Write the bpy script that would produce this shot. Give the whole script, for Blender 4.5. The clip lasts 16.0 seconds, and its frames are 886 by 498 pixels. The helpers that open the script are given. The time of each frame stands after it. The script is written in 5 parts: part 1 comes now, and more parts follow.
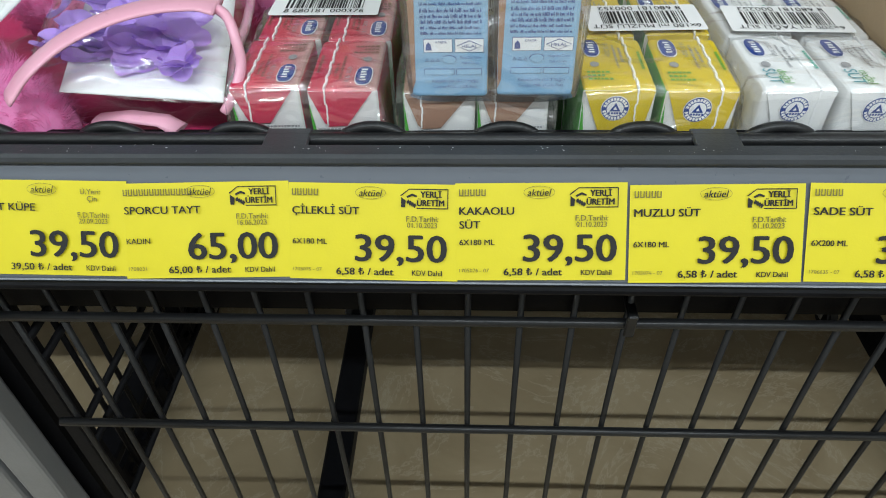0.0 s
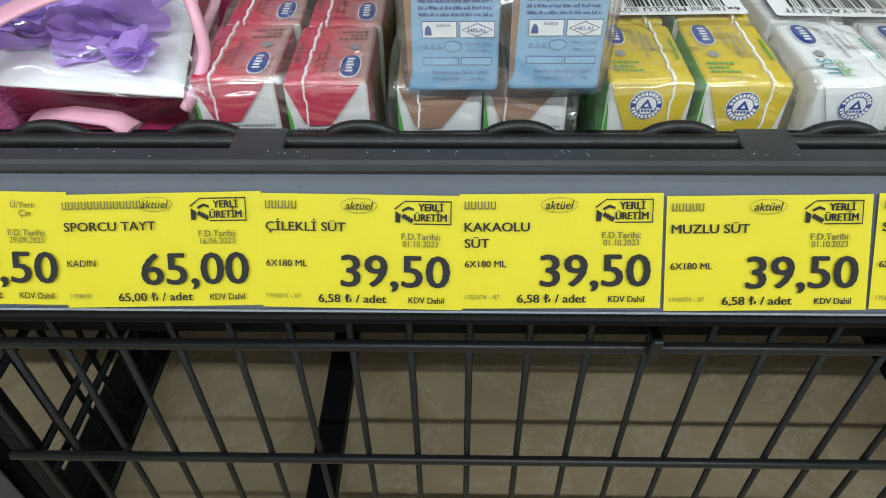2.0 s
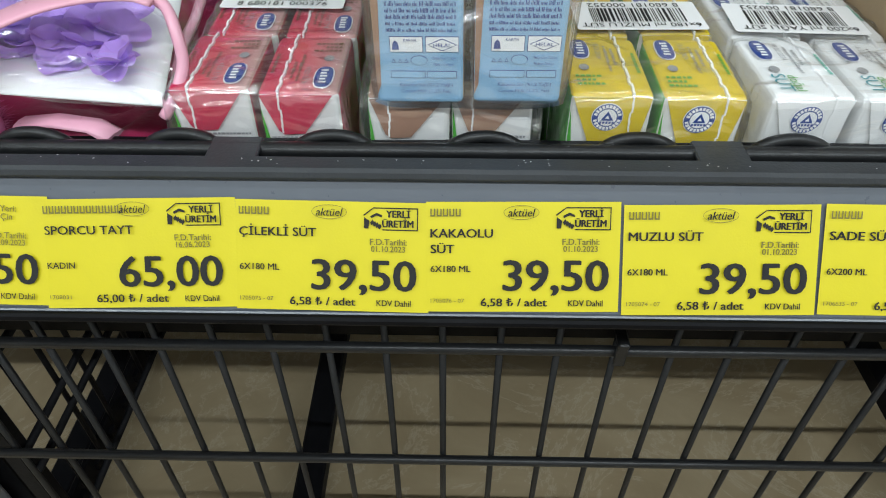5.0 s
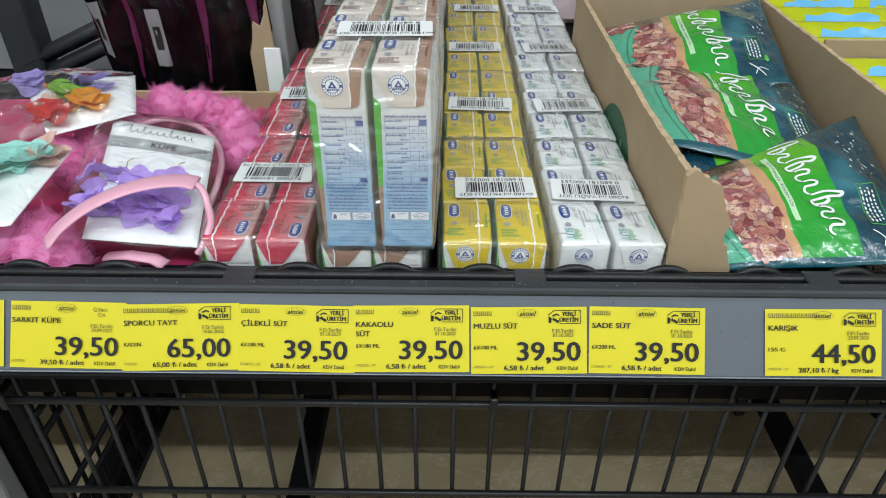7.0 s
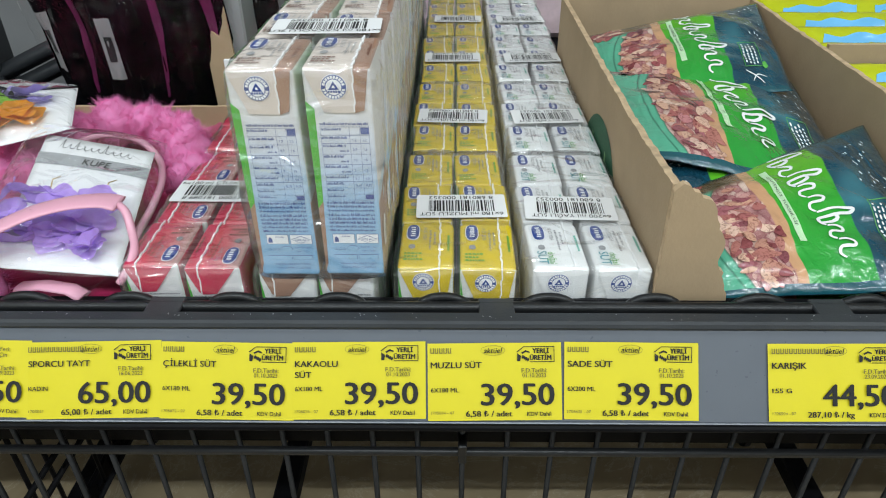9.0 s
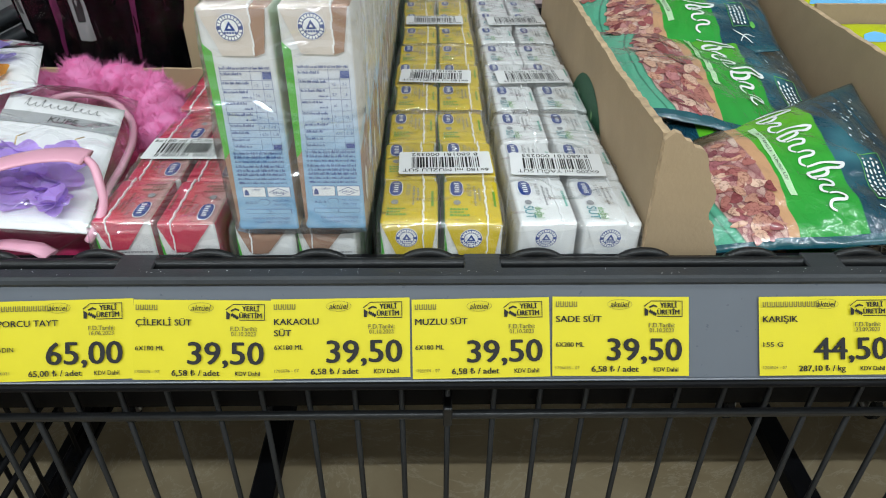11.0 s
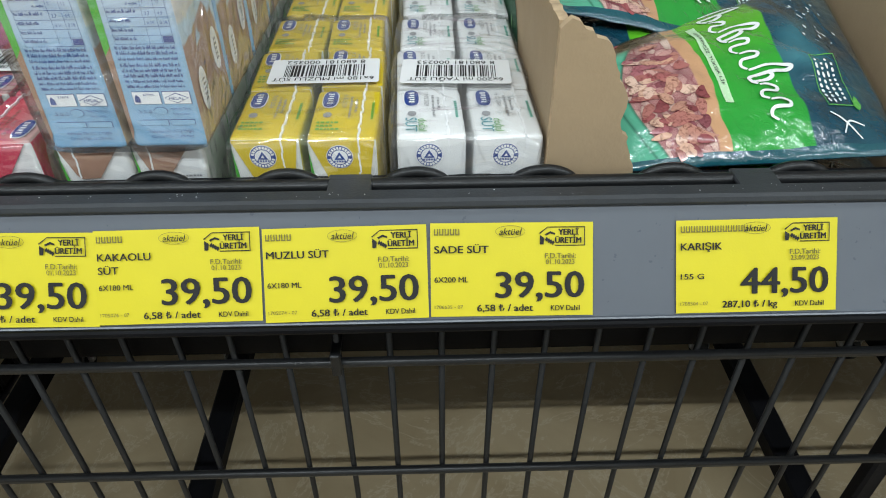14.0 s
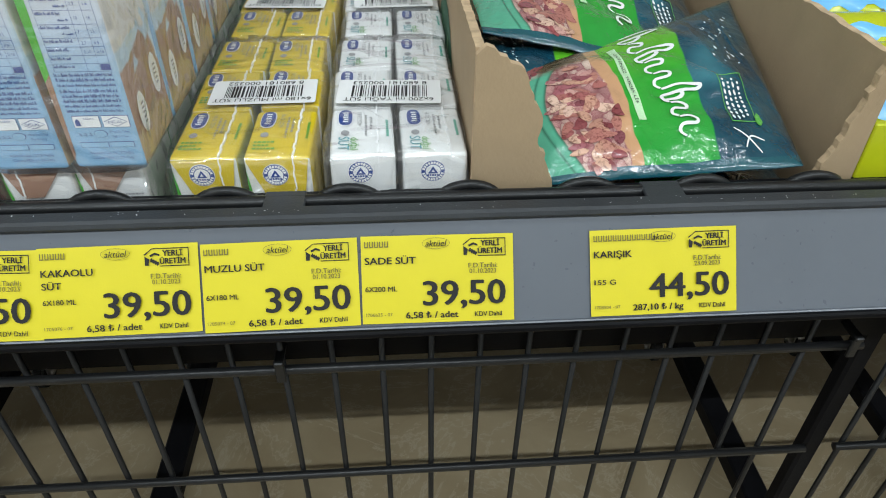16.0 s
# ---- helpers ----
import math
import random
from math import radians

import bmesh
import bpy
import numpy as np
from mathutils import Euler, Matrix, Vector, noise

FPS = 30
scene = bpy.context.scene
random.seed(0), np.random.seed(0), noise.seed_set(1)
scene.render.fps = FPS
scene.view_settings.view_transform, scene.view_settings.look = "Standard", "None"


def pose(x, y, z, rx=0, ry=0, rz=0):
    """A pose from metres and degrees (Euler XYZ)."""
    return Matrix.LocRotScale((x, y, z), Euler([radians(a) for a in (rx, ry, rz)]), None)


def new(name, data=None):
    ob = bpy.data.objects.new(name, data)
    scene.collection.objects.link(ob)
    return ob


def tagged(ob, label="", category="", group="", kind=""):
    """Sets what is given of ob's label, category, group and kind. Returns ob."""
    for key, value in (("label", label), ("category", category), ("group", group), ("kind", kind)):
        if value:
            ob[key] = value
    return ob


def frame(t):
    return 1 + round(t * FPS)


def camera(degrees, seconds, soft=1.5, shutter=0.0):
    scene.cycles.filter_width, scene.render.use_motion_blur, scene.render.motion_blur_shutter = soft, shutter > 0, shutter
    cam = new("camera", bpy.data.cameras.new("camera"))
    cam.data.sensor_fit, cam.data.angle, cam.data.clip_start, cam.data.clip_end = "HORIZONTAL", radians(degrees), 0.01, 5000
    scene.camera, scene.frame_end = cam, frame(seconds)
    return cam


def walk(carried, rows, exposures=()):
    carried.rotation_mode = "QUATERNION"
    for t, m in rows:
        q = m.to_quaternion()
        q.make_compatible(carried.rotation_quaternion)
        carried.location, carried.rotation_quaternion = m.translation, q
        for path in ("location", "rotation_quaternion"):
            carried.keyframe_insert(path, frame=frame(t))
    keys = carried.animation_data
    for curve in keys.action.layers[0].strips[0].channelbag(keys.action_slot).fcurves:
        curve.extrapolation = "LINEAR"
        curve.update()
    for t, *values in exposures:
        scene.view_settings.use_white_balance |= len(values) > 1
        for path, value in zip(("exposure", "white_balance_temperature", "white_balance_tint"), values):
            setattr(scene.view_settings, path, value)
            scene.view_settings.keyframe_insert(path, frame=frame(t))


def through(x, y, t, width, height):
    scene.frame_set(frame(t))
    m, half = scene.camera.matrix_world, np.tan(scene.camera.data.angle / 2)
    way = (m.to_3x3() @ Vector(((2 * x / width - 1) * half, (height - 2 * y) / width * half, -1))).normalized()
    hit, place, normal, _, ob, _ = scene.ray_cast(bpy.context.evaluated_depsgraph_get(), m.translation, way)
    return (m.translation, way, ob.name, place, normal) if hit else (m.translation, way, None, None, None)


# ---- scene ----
cam = camera(66.3, 16.0, soft=1.0)
METRES, EYE, TILT, LEAN, TURN = 0.574, 0.9, -42.0, 1.2, 2.0
ROWS = [
    (0.0, 0.0, 0.0, 0.0, 0.0, 0.0, 0.0),
    (0.5, -0.0139, 0.0276, 0.0122, -0.63, -0.19, -0.11),
    (1.0, -0.02, 0.0703, 0.0134, -1.15, -0.41, 0.08),
    (1.5, -0.0167, 0.0767, 0.0179, -1.18, -0.45, 0.04),
    (2.0, -0.009, 0.0786, 0.0179, -1.04, -0.49, 0.17),
    (2.5, -0.0038, 0.0818, 0.0164, -0.91, -0.86, 0.09),
    (3.0, -0.0034, 0.0839, 0.0179, -0.72, -0.98, -0.23),
    (5.5, 0.0161, 0.0391, 0.0205, -1.51, 0.54, -0.24),
    (6.0, 0.0255, -0.019, 0.0204, -1.07, 2.27, 0.26),
    (6.5, 0.0445, -0.1386, 0.0155, -1.1, 5.33, 1.23),
    (7.0, 0.0782, -0.2405, 0.0102, -2.14, 7.72, -0.1),
    (7.5, 0.1166, -0.2669, -0.014, -4.24, 5.54, 0.98),
    (8.0, 0.1386, -0.2435, -0.0119, -4.22, 7.36, 1.88),
    (8.5, 0.1304, -0.2106, 0.0107, -1.92, 9.44, 1.1),
    (9.0, 0.1303, -0.1496, 0.0285, -1.76, 9.52, 0.21),
    (11.5, 0.1283, -0.1236, 0.0042, -4.61, 7.95, 1.3),
    (12.0, 0.1612, -0.1597, 0.0013, -6.5, 8.04, 2.39),
    (12.5, 0.2089, -0.1257, -0.0065, -6.53, 6.29, 3.09),
    (13.0, 0.2371, -0.067, -0.008, -5.21, 4.88, 2.61),
    (13.5, 0.2379, -0.0351, -0.0066, -3.73, 3.84, 1.67),
    (14.0, 0.2413, -0.0285, -0.0051, -3.37, 3.65, 1.55),
    (14.5, 0.2448, -0.0262, -0.0029, -3.22, 3.65, 1.52),
    (15.0, 0.2477, -0.035, -0.0014, -3.52, 3.97, 1.51),
    (15.5, 0.2546, -0.0615, -0.0023, -4.53, 4.43, 2.06),
    (16.0, 0.273, -0.0666, -0.0048, -5.71, 4.1, 2.6),
]
walk(cam, [(t, pose(0, 0, EYE, TILT, LEAN, TURN) @ pose(METRES * x, METRES * y, METRES * z, 90 + pitch, roll, yaw)) for t, x, y, z, yaw, pitch, roll in ROWS])

# ---- light: a long ceiling tube along the aisle, plus an added overhead fill ----
world = bpy.data.worlds.new("world")
scene.world = world
world.use_nodes = True
world.node_tree.nodes["Background"].inputs["Color"].default_value = (0.9, 0.95, 1.0, 1)
world.node_tree.nodes["Background"].inputs["Strength"].default_value = 0.005


def tube(x, y, z, length, width, watts):
    lamp = bpy.data.lights.new("tube_and_fill_light", "AREA")
    lamp.shape, lamp.size, lamp.size_y = "RECTANGLE", length, width
    lamp.energy, lamp.color = watts, (0.842, 0.945, 1.0)
    ob = new("tube_and_fill_light", lamp)
    ob.matrix_world = pose(x, y, z, 0, 0, 0)
    return ob


# Second row is a fill light added above the table to brighten the tops.
TUBE_AND_FILL = [(0.2, -1.307, 2.72, 6.0, 0.024, 119.0), (0.2, 0.12, 2.72, 6.0, 0.024, 27.0)]
for row in TUBE_AND_FILL:
    tube(*row)

# ---- materials ----


class Nodes:
    def __init__(self, name):
        self.m = bpy.data.materials.new(name)
        self.m.use_nodes = True
        self.t = self.m.node_tree
        self.bsdf = self.t.nodes["Principled BSDF"]
        self.out = self.t.nodes["Material Output"]

    def n(self, kind, **values):
        node = self.t.nodes.new(kind)
        for key, value in values.items():
            node.inputs[key].default_value = value
        return node

    def link(self, a, b):
        self.t.links.new(a, b)

    def coords(self, which="Object"):
        return self.n("ShaderNodeTexCoord").outputs[which]


def ramp(N, fac, stops, mode="LINEAR"):
    node = N.n("ShaderNodeValToRGB")
    cr = node.color_ramp
    cr.interpolation = mode
    while len(cr.elements) < len(stops):
        cr.elements.new(0.5)
    for e, (p, c) in zip(cr.elements, stops):
        e.position, e.color = p, (*c, 1)
    N.link(fac, node.inputs["Fac"])
    return node.outputs["Color"]


def surface(name, colour, rough=0.5, metal=0.0, vary=0.12, scale=30.0, bump=0.15, fine=400.0, coat=0.0, sheen=0.0, spec=0.5):
    """A surface with broad stains and fine grain, both in metres."""
    N = Nodes(name)
    co = N.coords()
    big = N.n("ShaderNodeTexNoise", Scale=scale, Detail=5.0, Roughness=0.6)
    small = N.n("ShaderNodeTexNoise", Scale=fine, Detail=3.0)
    N.link(co, big.inputs["Vector"])
    N.link(co, small.inputs["Vector"])
    lo = [max(0.0, c * (1 - vary)) for c in colour]
    hi = [min(1.0, c * (1 + vary)) for c in colour]
    col = ramp(N, big.outputs["Fac"], [(0.3, lo), (0.7, hi)])
    N.link(col, N.bsdf.inputs["Base Color"])
    N.bsdf.inputs["Metallic"].default_value = metal
    N.bsdf.inputs["Specular IOR Level"].default_value = spec
    N.bsdf.inputs["Coat Weight"].default_value = coat
    N.bsdf.inputs["Coat Roughness"].default_value = 0.12
    N.bsdf.inputs["Sheen Weight"].default_value = sheen
    r = N.n("ShaderNodeMapRange")
    r.inputs["To Min"].default_value, r.inputs["To Max"].default_value = max(0.02, rough - 0.08), min(1.0, rough + 0.1)
    N.link(small.outputs["Fac"], r.inputs["Value"])
    N.link(r.outputs["Result"], N.bsdf.inputs["Roughness"])
    b = N.n("ShaderNodeBump", Strength=bump, Distance=0.0006)
    N.link(small.outputs["Fac"], b.inputs["Height"])
    N.link(b.outputs["Normal"], N.bsdf.inputs["Normal"])
    return N.m


def film_material(name, gloss=0.10, rough=0.08, scale=60.0, strength=0.5, tint=(1, 1, 1), milk=0.02, edge=0.45):
    """Clear wrap: mostly see-through, with broken gloss on its creases."""
    N = Nodes(name)
    N.t.nodes.remove(N.bsdf)
    co = N.coords()
    mp = N.n("ShaderNodeMapping")
    mp.inputs["Scale"].default_value = (0.45, 1.0, 0.8)
    N.link(co, mp.inputs["Vector"])
    ns = N.n("ShaderNodeTexNoise", Scale=scale, Detail=2.5, Roughness=0.5, Distortion=1.4)
    ns.noise_type = "RIDGED_MULTIFRACTAL"
    ns.normalize = True
    N.link(mp.outputs[0], ns.inputs["Vector"])
    bump = N.n("ShaderNodeBump", Strength=strength, Distance=0.008)
    N.link(ns.outputs["Fac"], bump.inputs["Height"])
    clear = N.n("ShaderNodeBsdfTransparent", Color=(*tint, 1))
    shine = N.n("ShaderNodeBsdfGlossy", Color=(1, 1, 1, 1), Roughness=rough)
    N.link(bump.outputs["Normal"], shine.inputs["Normal"])
    fr = N.n("ShaderNodeFresnel", IOR=1.35)
    N.link(bump.outputs["Normal"], fr.inputs["Normal"])
    add = N.n("ShaderNodeMath")
    add.operation, add.use_clamp = "MULTIPLY_ADD", True
    add.inputs[1].default_value, add.inputs[2].default_value = edge, gloss
    N.link(fr.outputs["Fac"], add.inputs[0])
    mix = N.n("ShaderNodeMixShader")
    N.link(add.outputs[0], mix.inputs["Fac"])
    haze = N.n("ShaderNodeBsdfDiffuse", Color=(0.9, 0.9, 0.9, 1))
    veil = N.n("ShaderNodeMixShader", Fac=milk)
    N.link(clear.outputs[0], veil.inputs[1])
    N.link(haze.outputs[0], veil.inputs[2])
    N.link(veil.outputs[0], mix.inputs[1])
    N.link(shine.outputs[0], mix.inputs[2])
    N.link(mix.outputs[0], N.out.inputs["Surface"])
    return N.m


M = {}
M["powder"] = surface("dark grey powder coat", (0.034, 0.037, 0.041), 0.42, 0.0, 0.15, 25, 0.25, 900, spec=0.35)
M["wire"] = surface("grey coated wire", (0.0105, 0.0108, 0.0115), 0.33, 0.0, 0.2, 40, 0.2, 900, spec=0.35)
M["black"] = surface("black painted steel", (0.005, 0.005, 0.006), 0.5, 0.0, 0.3, 30, 0.2, 700, spec=0.08)
M["strip"] = surface("blue grey plastic strip", (0.110, 0.122, 0.142), 0.30, 0.0, 0.06, 12, 0.05, 300)
M["greypanel"] = surface("grey painted panel", (0.17, 0.172, 0.174), 0.4, 0.0, 0.08, 15, 0.1, 500)
M["yellow"] = surface("yellow paper", (0.64, 0.545, 0.010), 0.45, 0.0, 0.03, 40, 0.08, 1200)
M["ink"] = surface("black ink", (0.020, 0.020, 0.021), 0.6, 0.0, 0.05, 60, 0.0, 900, spec=0.25)
M["greyink"] = surface("faded grey ink", (0.16, 0.14, 0.03), 0.6, 0.0, 0.05, 60, 0.0, 900)
M["white"] = surface("white carton board", (0.78, 0.78, 0.77), 0.35, 0.0, 0.03, 60, 0.1, 800)
M["paper"] = surface("white sticker paper", (0.84, 0.84, 0.84), 0.5, 0.0, 0.02, 60, 0.05, 900)
M["red"] = surface("red printed carton", (0.54, 0.016, 0.066), 0.33, 0.0, 0.12, 45, 0.1, 800)
M["mustard"] = surface("yellow printed carton", (0.66, 0.49, 0.008), 0.33, 0.0, 0.08, 45, 0.1, 800)
M["cream"] = surface("pale beige printed carton", (0.66, 0.58, 0.52), 0.35, 0.0, 0.06, 45, 0.1, 800)
M["cocoa"] = surface("brown printed carton", (0.34, 0.19, 0.125), 0.33, 0.0, 0.12, 45, 0.1, 800)
M["green"] = surface("green printed carton", (0.06, 0.40, 0.03), 0.35, 0.0, 0.1, 45, 0.1, 800)
M["navy"] = surface("blue ink", (0.018, 0.055, 0.26), 0.35, 0.0, 0.05, 60, 0.0, 800)
M["tableink"] = surface("soft blue ink", (0.035, 0.07, 0.27), 0.4, 0.0, 0.05, 60, 0.0, 800)
M["greylet"] = surface("grey ink", (0.30, 0.30, 0.31), 0.5, 0.0, 0.05, 60, 0.0, 800)
M["brownlet"] = surface("brown ink", (0.20, 0.09, 0.06), 0.5, 0.0, 0.05, 60, 0.0, 800)
M["greenlet"] = surface("green ink", (0.10, 0.36, 0.05), 0.5, 0.0, 0.05, 60, 0.0, 800)
M["teal"] = surface("teal ink", (0.02, 0.28, 0.33), 0.4, 0.0, 0.05, 60, 0.0, 800)
M["card"] = surface("brown cardboard", (0.385, 0.28, 0.17), 0.8, 0.0, 0.10, 14, 0.4, 500)
M["cardedge"] = surface("torn cardboard edge", (0.50, 0.36, 0.22), 0.9, 0.0, 0.25, 120, 0.8, 500)
M["film"] = film_material("shrink wrap", 0.12, 0.10, 50, 1.0, milk=0.05)
M["sleeve"] = film_material("thin clear sleeve", 0.022, 0.06, 40, 1.0, milk=0.0, edge=0.22)
M["bagfilm"] = film_material("clear plastic bag", 0.10, 0.08, 48, 1.0, edge=0.6)
M["steel"] = surface("bright zinc", (0.6, 0.6, 0.6), 0.3, 1.0, 0.1, 60, 0.1, 700)
M["rubber"] = surface("black rubber", (0.012, 0.012, 0.012), 0.6)
M["wall"] = surface("white painted wall", (0.72, 0.71, 0.69), 0.7, 0.0, 0.04, 2, 0.2, 200)
M["ceiling"] = surface("white ceiling", (0.78, 0.78, 0.77), 0.8, 0.0, 0.03, 2, 0.2, 200)


def soft_material(name, colour, through):
    """Fluff and thin petals: light comes through them as well as off them."""
    N = Nodes(name)
    N.t.nodes.remove(N.bsdf)
    ns = N.n("ShaderNodeTexNoise", Scale=70.0, Detail=3.0)
    N.link(N.coords(), ns.inputs["Vector"])
    col = ramp(N, ns.outputs["Fac"], [(0.3, [c * 0.82 for c in colour]), (0.7, [min(1.0, c * 1.08) for c in colour])])
    a, b, mix = N.n("ShaderNodeBsdfDiffuse"), N.n("ShaderNodeBsdfTranslucent"), N.n("ShaderNodeMixShader", Fac=through)
    N.link(col, a.inputs["Color"])
    N.link(col, b.inputs["Color"])
    N.link(a.outputs[0], mix.inputs[1])
    N.link(b.outputs[0], mix.inputs[2])
    N.link(mix.outputs[0], N.out.inputs["Surface"])
    return N.m


def floor_material():
    N = Nodes("beige marble tile")
    co = N.coords()
    big = N.n("ShaderNodeTexNoise", Scale=5.0, Detail=8.0, Roughness=0.62, Distortion=1.2)
    N.link(co, big.inputs["Vector"])
    vein = N.n("ShaderNodeTexNoise", Scale=3.2, Detail=9.0, Roughness=0.7, Distortion=2.6)
    N.link(co, vein.inputs["Vector"])
    a = ramp(N, big.outputs["Fac"], [(0.3, (0.25, 0.19, 0.11)), (0.7, (0.345, 0.275, 0.172))])
    v = ramp(N, vein.outputs["Fac"], [(0.485, (0, 0, 0)), (0.5, (0.5, 0.5, 0.5)), (0.515, (0, 0, 0))])
    mix = N.n("ShaderNodeMix")
    mix.data_type = "RGBA"
    N.link(v, mix.inputs["Factor"])
    N.link(a, mix.inputs["A"])
    mix.inputs["B"].default_value = (0.46, 0.40, 0.30, 1)
    N.link(mix.outputs["Result"], N.bsdf.inputs["Base Color"])
    N.bsdf.inputs["Roughness"].default_value = 0.35
    return N.m


M["floor"] = floor_material()

# ---- building helpers ----


def mesh_of(name, bm, mats):
    me = bpy.data.meshes.new(name)
    bm.normal_update()
    bm.to_mesh(me)
    bm.free()
    for m in mats if isinstance(mats, (list, tuple)) else [mats]:
        me.materials.append(M[m] if isinstance(m, str) else m)
    return me


def smooth(me):
    for p in me.polygons:
        p.use_smooth = True
    return me


def part(name, bm, mats, parent=None, label="", m=None):
    """One mesh object under a thing; bm may be a bmesh or a ready mesh."""
    me = bm if isinstance(bm, bpy.types.Mesh) else mesh_of(name, bm, mats)
    ob = new(name, me)
    if parent is not None:
        ob.parent = parent
    if m is not None:
        ob.matrix_basis = m
    return tagged(ob, label)


def thing(name, label, category, m=None, group="", kind=""):
    ob = new(name)
    ob.empty_display_size = 0.02
    if m is not None:
        ob.matrix_basis = m
    return tagged(ob, label, category, group, kind)


def box(bm, x0, x1, y0, y1, z0, z1, bevel=0.0, mat=0, seg=1, m=None):
    start = len(bm.faces)
    r = bmesh.ops.create_cube(bm, size=1.0)
    t = Matrix.Translation(((x0 + x1) / 2, (y0 + y1) / 2, (z0 + z1) / 2)) @ Matrix.Diagonal((x1 - x0, y1 - y0, z1 - z0, 1))
    bmesh.ops.transform(bm, matrix=(m @ t) if m else t, verts=r["verts"])
    faces = {f for v in r["verts"] for f in v.link_faces}
    for f in faces:
        f.material_index = mat
    if bevel:
        edges = list({e for v in r["verts"] for e in v.link_edges})
        out = bmesh.ops.bevel(bm, geom=edges, offset=bevel, segments=seg, affect="EDGES", profile=0.5, material=mat)
        for f in out["faces"]:
            f.material_index = mat
    return bm


def rod(bm, a, b, r, n=8, mat=0):
    a, b = Vector(a), Vector(b)
    d = b - a
    q = d.to_track_quat("Z", "Y").to_matrix().to_4x4()
    out = bmesh.ops.create_cone(bm, cap_ends=True, segments=n, radius1=r, radius2=r, depth=d.length)
    bmesh.ops.transform(bm, matrix=Matrix.Translation((a + b) / 2) @ q, verts=out["verts"])
    for f in {f for v in out["verts"] for f in v.link_faces}:
        f.material_index = mat
        f.smooth = len(f.verts) == 4
    return bm


def pipe(bm, pts, r, n=8, mat=0, flat=1.0, up=(0, 0, 1)):
    """A tube along points; flat squeezes it along its second axis."""
    pts = [Vector(p) for p in pts]
    rings = []
    for i, p in enumerate(pts):
        d = (pts[min(i + 1, len(pts) - 1)] - pts[max(i - 1, 0)]).normalized()
        side = d.cross(Vector(up))
        side = side.normalized() if side.length > 1e-6 else Vector((1, 0, 0))
        top = side.cross(d).normalized()
        rings.append([bm.verts.new(p + side * (r * math.cos(k * math.tau / n)) + top * (r * flat * math.sin(k * math.tau / n))) for k in range(n)])
    for a, b in zip(rings, rings[1:]):
        for k in range(n):
            f = bm.faces.new((a[k], a[(k + 1) % n], b[(k + 1) % n], b[k]))
            f.material_index, f.smooth = mat, True
    for ring in (rings[0][::-1], rings[-1]):
        bm.faces.new(ring).material_index = mat
    return bm


def quad(bm, x0, x1, y0, y1, z=0.0, mat=0):
    f = bm.faces.new([bm.verts.new(p) for p in ((x0, y0, z), (x1, y0, z), (x1, y1, z), (x0, y1, z))])
    f.material_index = mat
    return f


def slab(bm, pts, z0, z1, mat=0):
    """An upright prism over a flat outline."""
    lo = [bm.verts.new((x, y, z0)) for x, y in pts]
    hi = [bm.verts.new((x, y, z1)) for x, y in pts]
    fs = [bm.faces.new(hi), bm.faces.new(lo[::-1])]
    for i in range(len(pts)):
        j = (i + 1) % len(pts)
        fs.append(bm.faces.new((lo[i], lo[j], hi[j], hi[i])))
    for f in fs:
        f.material_index = mat
    return fs


def extrude_x(bm, prof, x0, x1, mat=0):
    """A closed profile of (y, z) run along x."""
    a = [bm.verts.new((x0, y, z)) for y, z in prof]
    b = [bm.verts.new((x1, y, z)) for y, z in prof]
    fs = [bm.faces.new(a[::-1]), bm.faces.new(b)]
    for i in range(len(prof)):
        j = (i + 1) % len(prof)
        fs.append(bm.faces.new((a[i], a[j], b[j], b[i])))
    for f in fs:
        f.material_index = mat
    bmesh.ops.recalc_face_normals(bm, faces=fs)
    return bm


TEXTS = {}


def text_mesh(words, size, mat, bold=0.0, slant=0.0, align="LEFT"):
    key = (words, size, mat, bold, slant, align)
    if key not in TEXTS:
        cu = bpy.data.curves.new("words", "FONT")
        cu.body, cu.size, cu.offset, cu.shear, cu.align_x = words, size, bold * size, slant, align
        cu.resolution_u, cu.fill_mode = 3, "FRONT"
        ob = new("words", cu)
        bpy.context.view_layer.update()
        me = bpy.data.meshes.new_from_object(ob.evaluated_get(bpy.context.evaluated_depsgraph_get()))
        bpy.data.objects.remove(ob)
        me.materials.clear()
        me.materials.append(M[mat])
        TEXTS[key] = me
    return TEXTS[key]


# ---- room ----
DECK = 0.6375
ROOM = (-3.6, 4.0, -2.6, 3.4, 3.1)
bm = bmesh.new()
box(bm, ROOM[0], ROOM[1], ROOM[2], ROOM[3], -0.1, 0.0)
tagged(part("floor", bm, "floor"), "beige marbled floor tiles with a soft sheen", "floor", kind="structure")
bm = bmesh.new()
box(bm, ROOM[0], ROOM[1], ROOM[2], ROOM[3], ROOM[4], ROOM[4] + 0.1)
tagged(part("ceiling", bm, "ceiling"), "plain white shop ceiling", "ceiling", kind="structure")
for nm, r in {"wall_north": (ROOM[0], ROOM[1], ROOM[3], ROOM[3] + 0.1), "wall_south": (ROOM[0], ROOM[1], ROOM[2] - 0.1, ROOM[2]),
              "wall_west": (ROOM[0] - 0.1, ROOM[0], ROOM[2], ROOM[3]), "wall_east": (ROOM[1], ROOM[1] + 0.1, ROOM[2], ROOM[3])}.items():
    bm = bmesh.new()
    box(bm, *r, 0.0, ROOM[4])
    tagged(part(nm, bm, "wall"), "plain off-white painted shop wall", "wall", kind="structure")

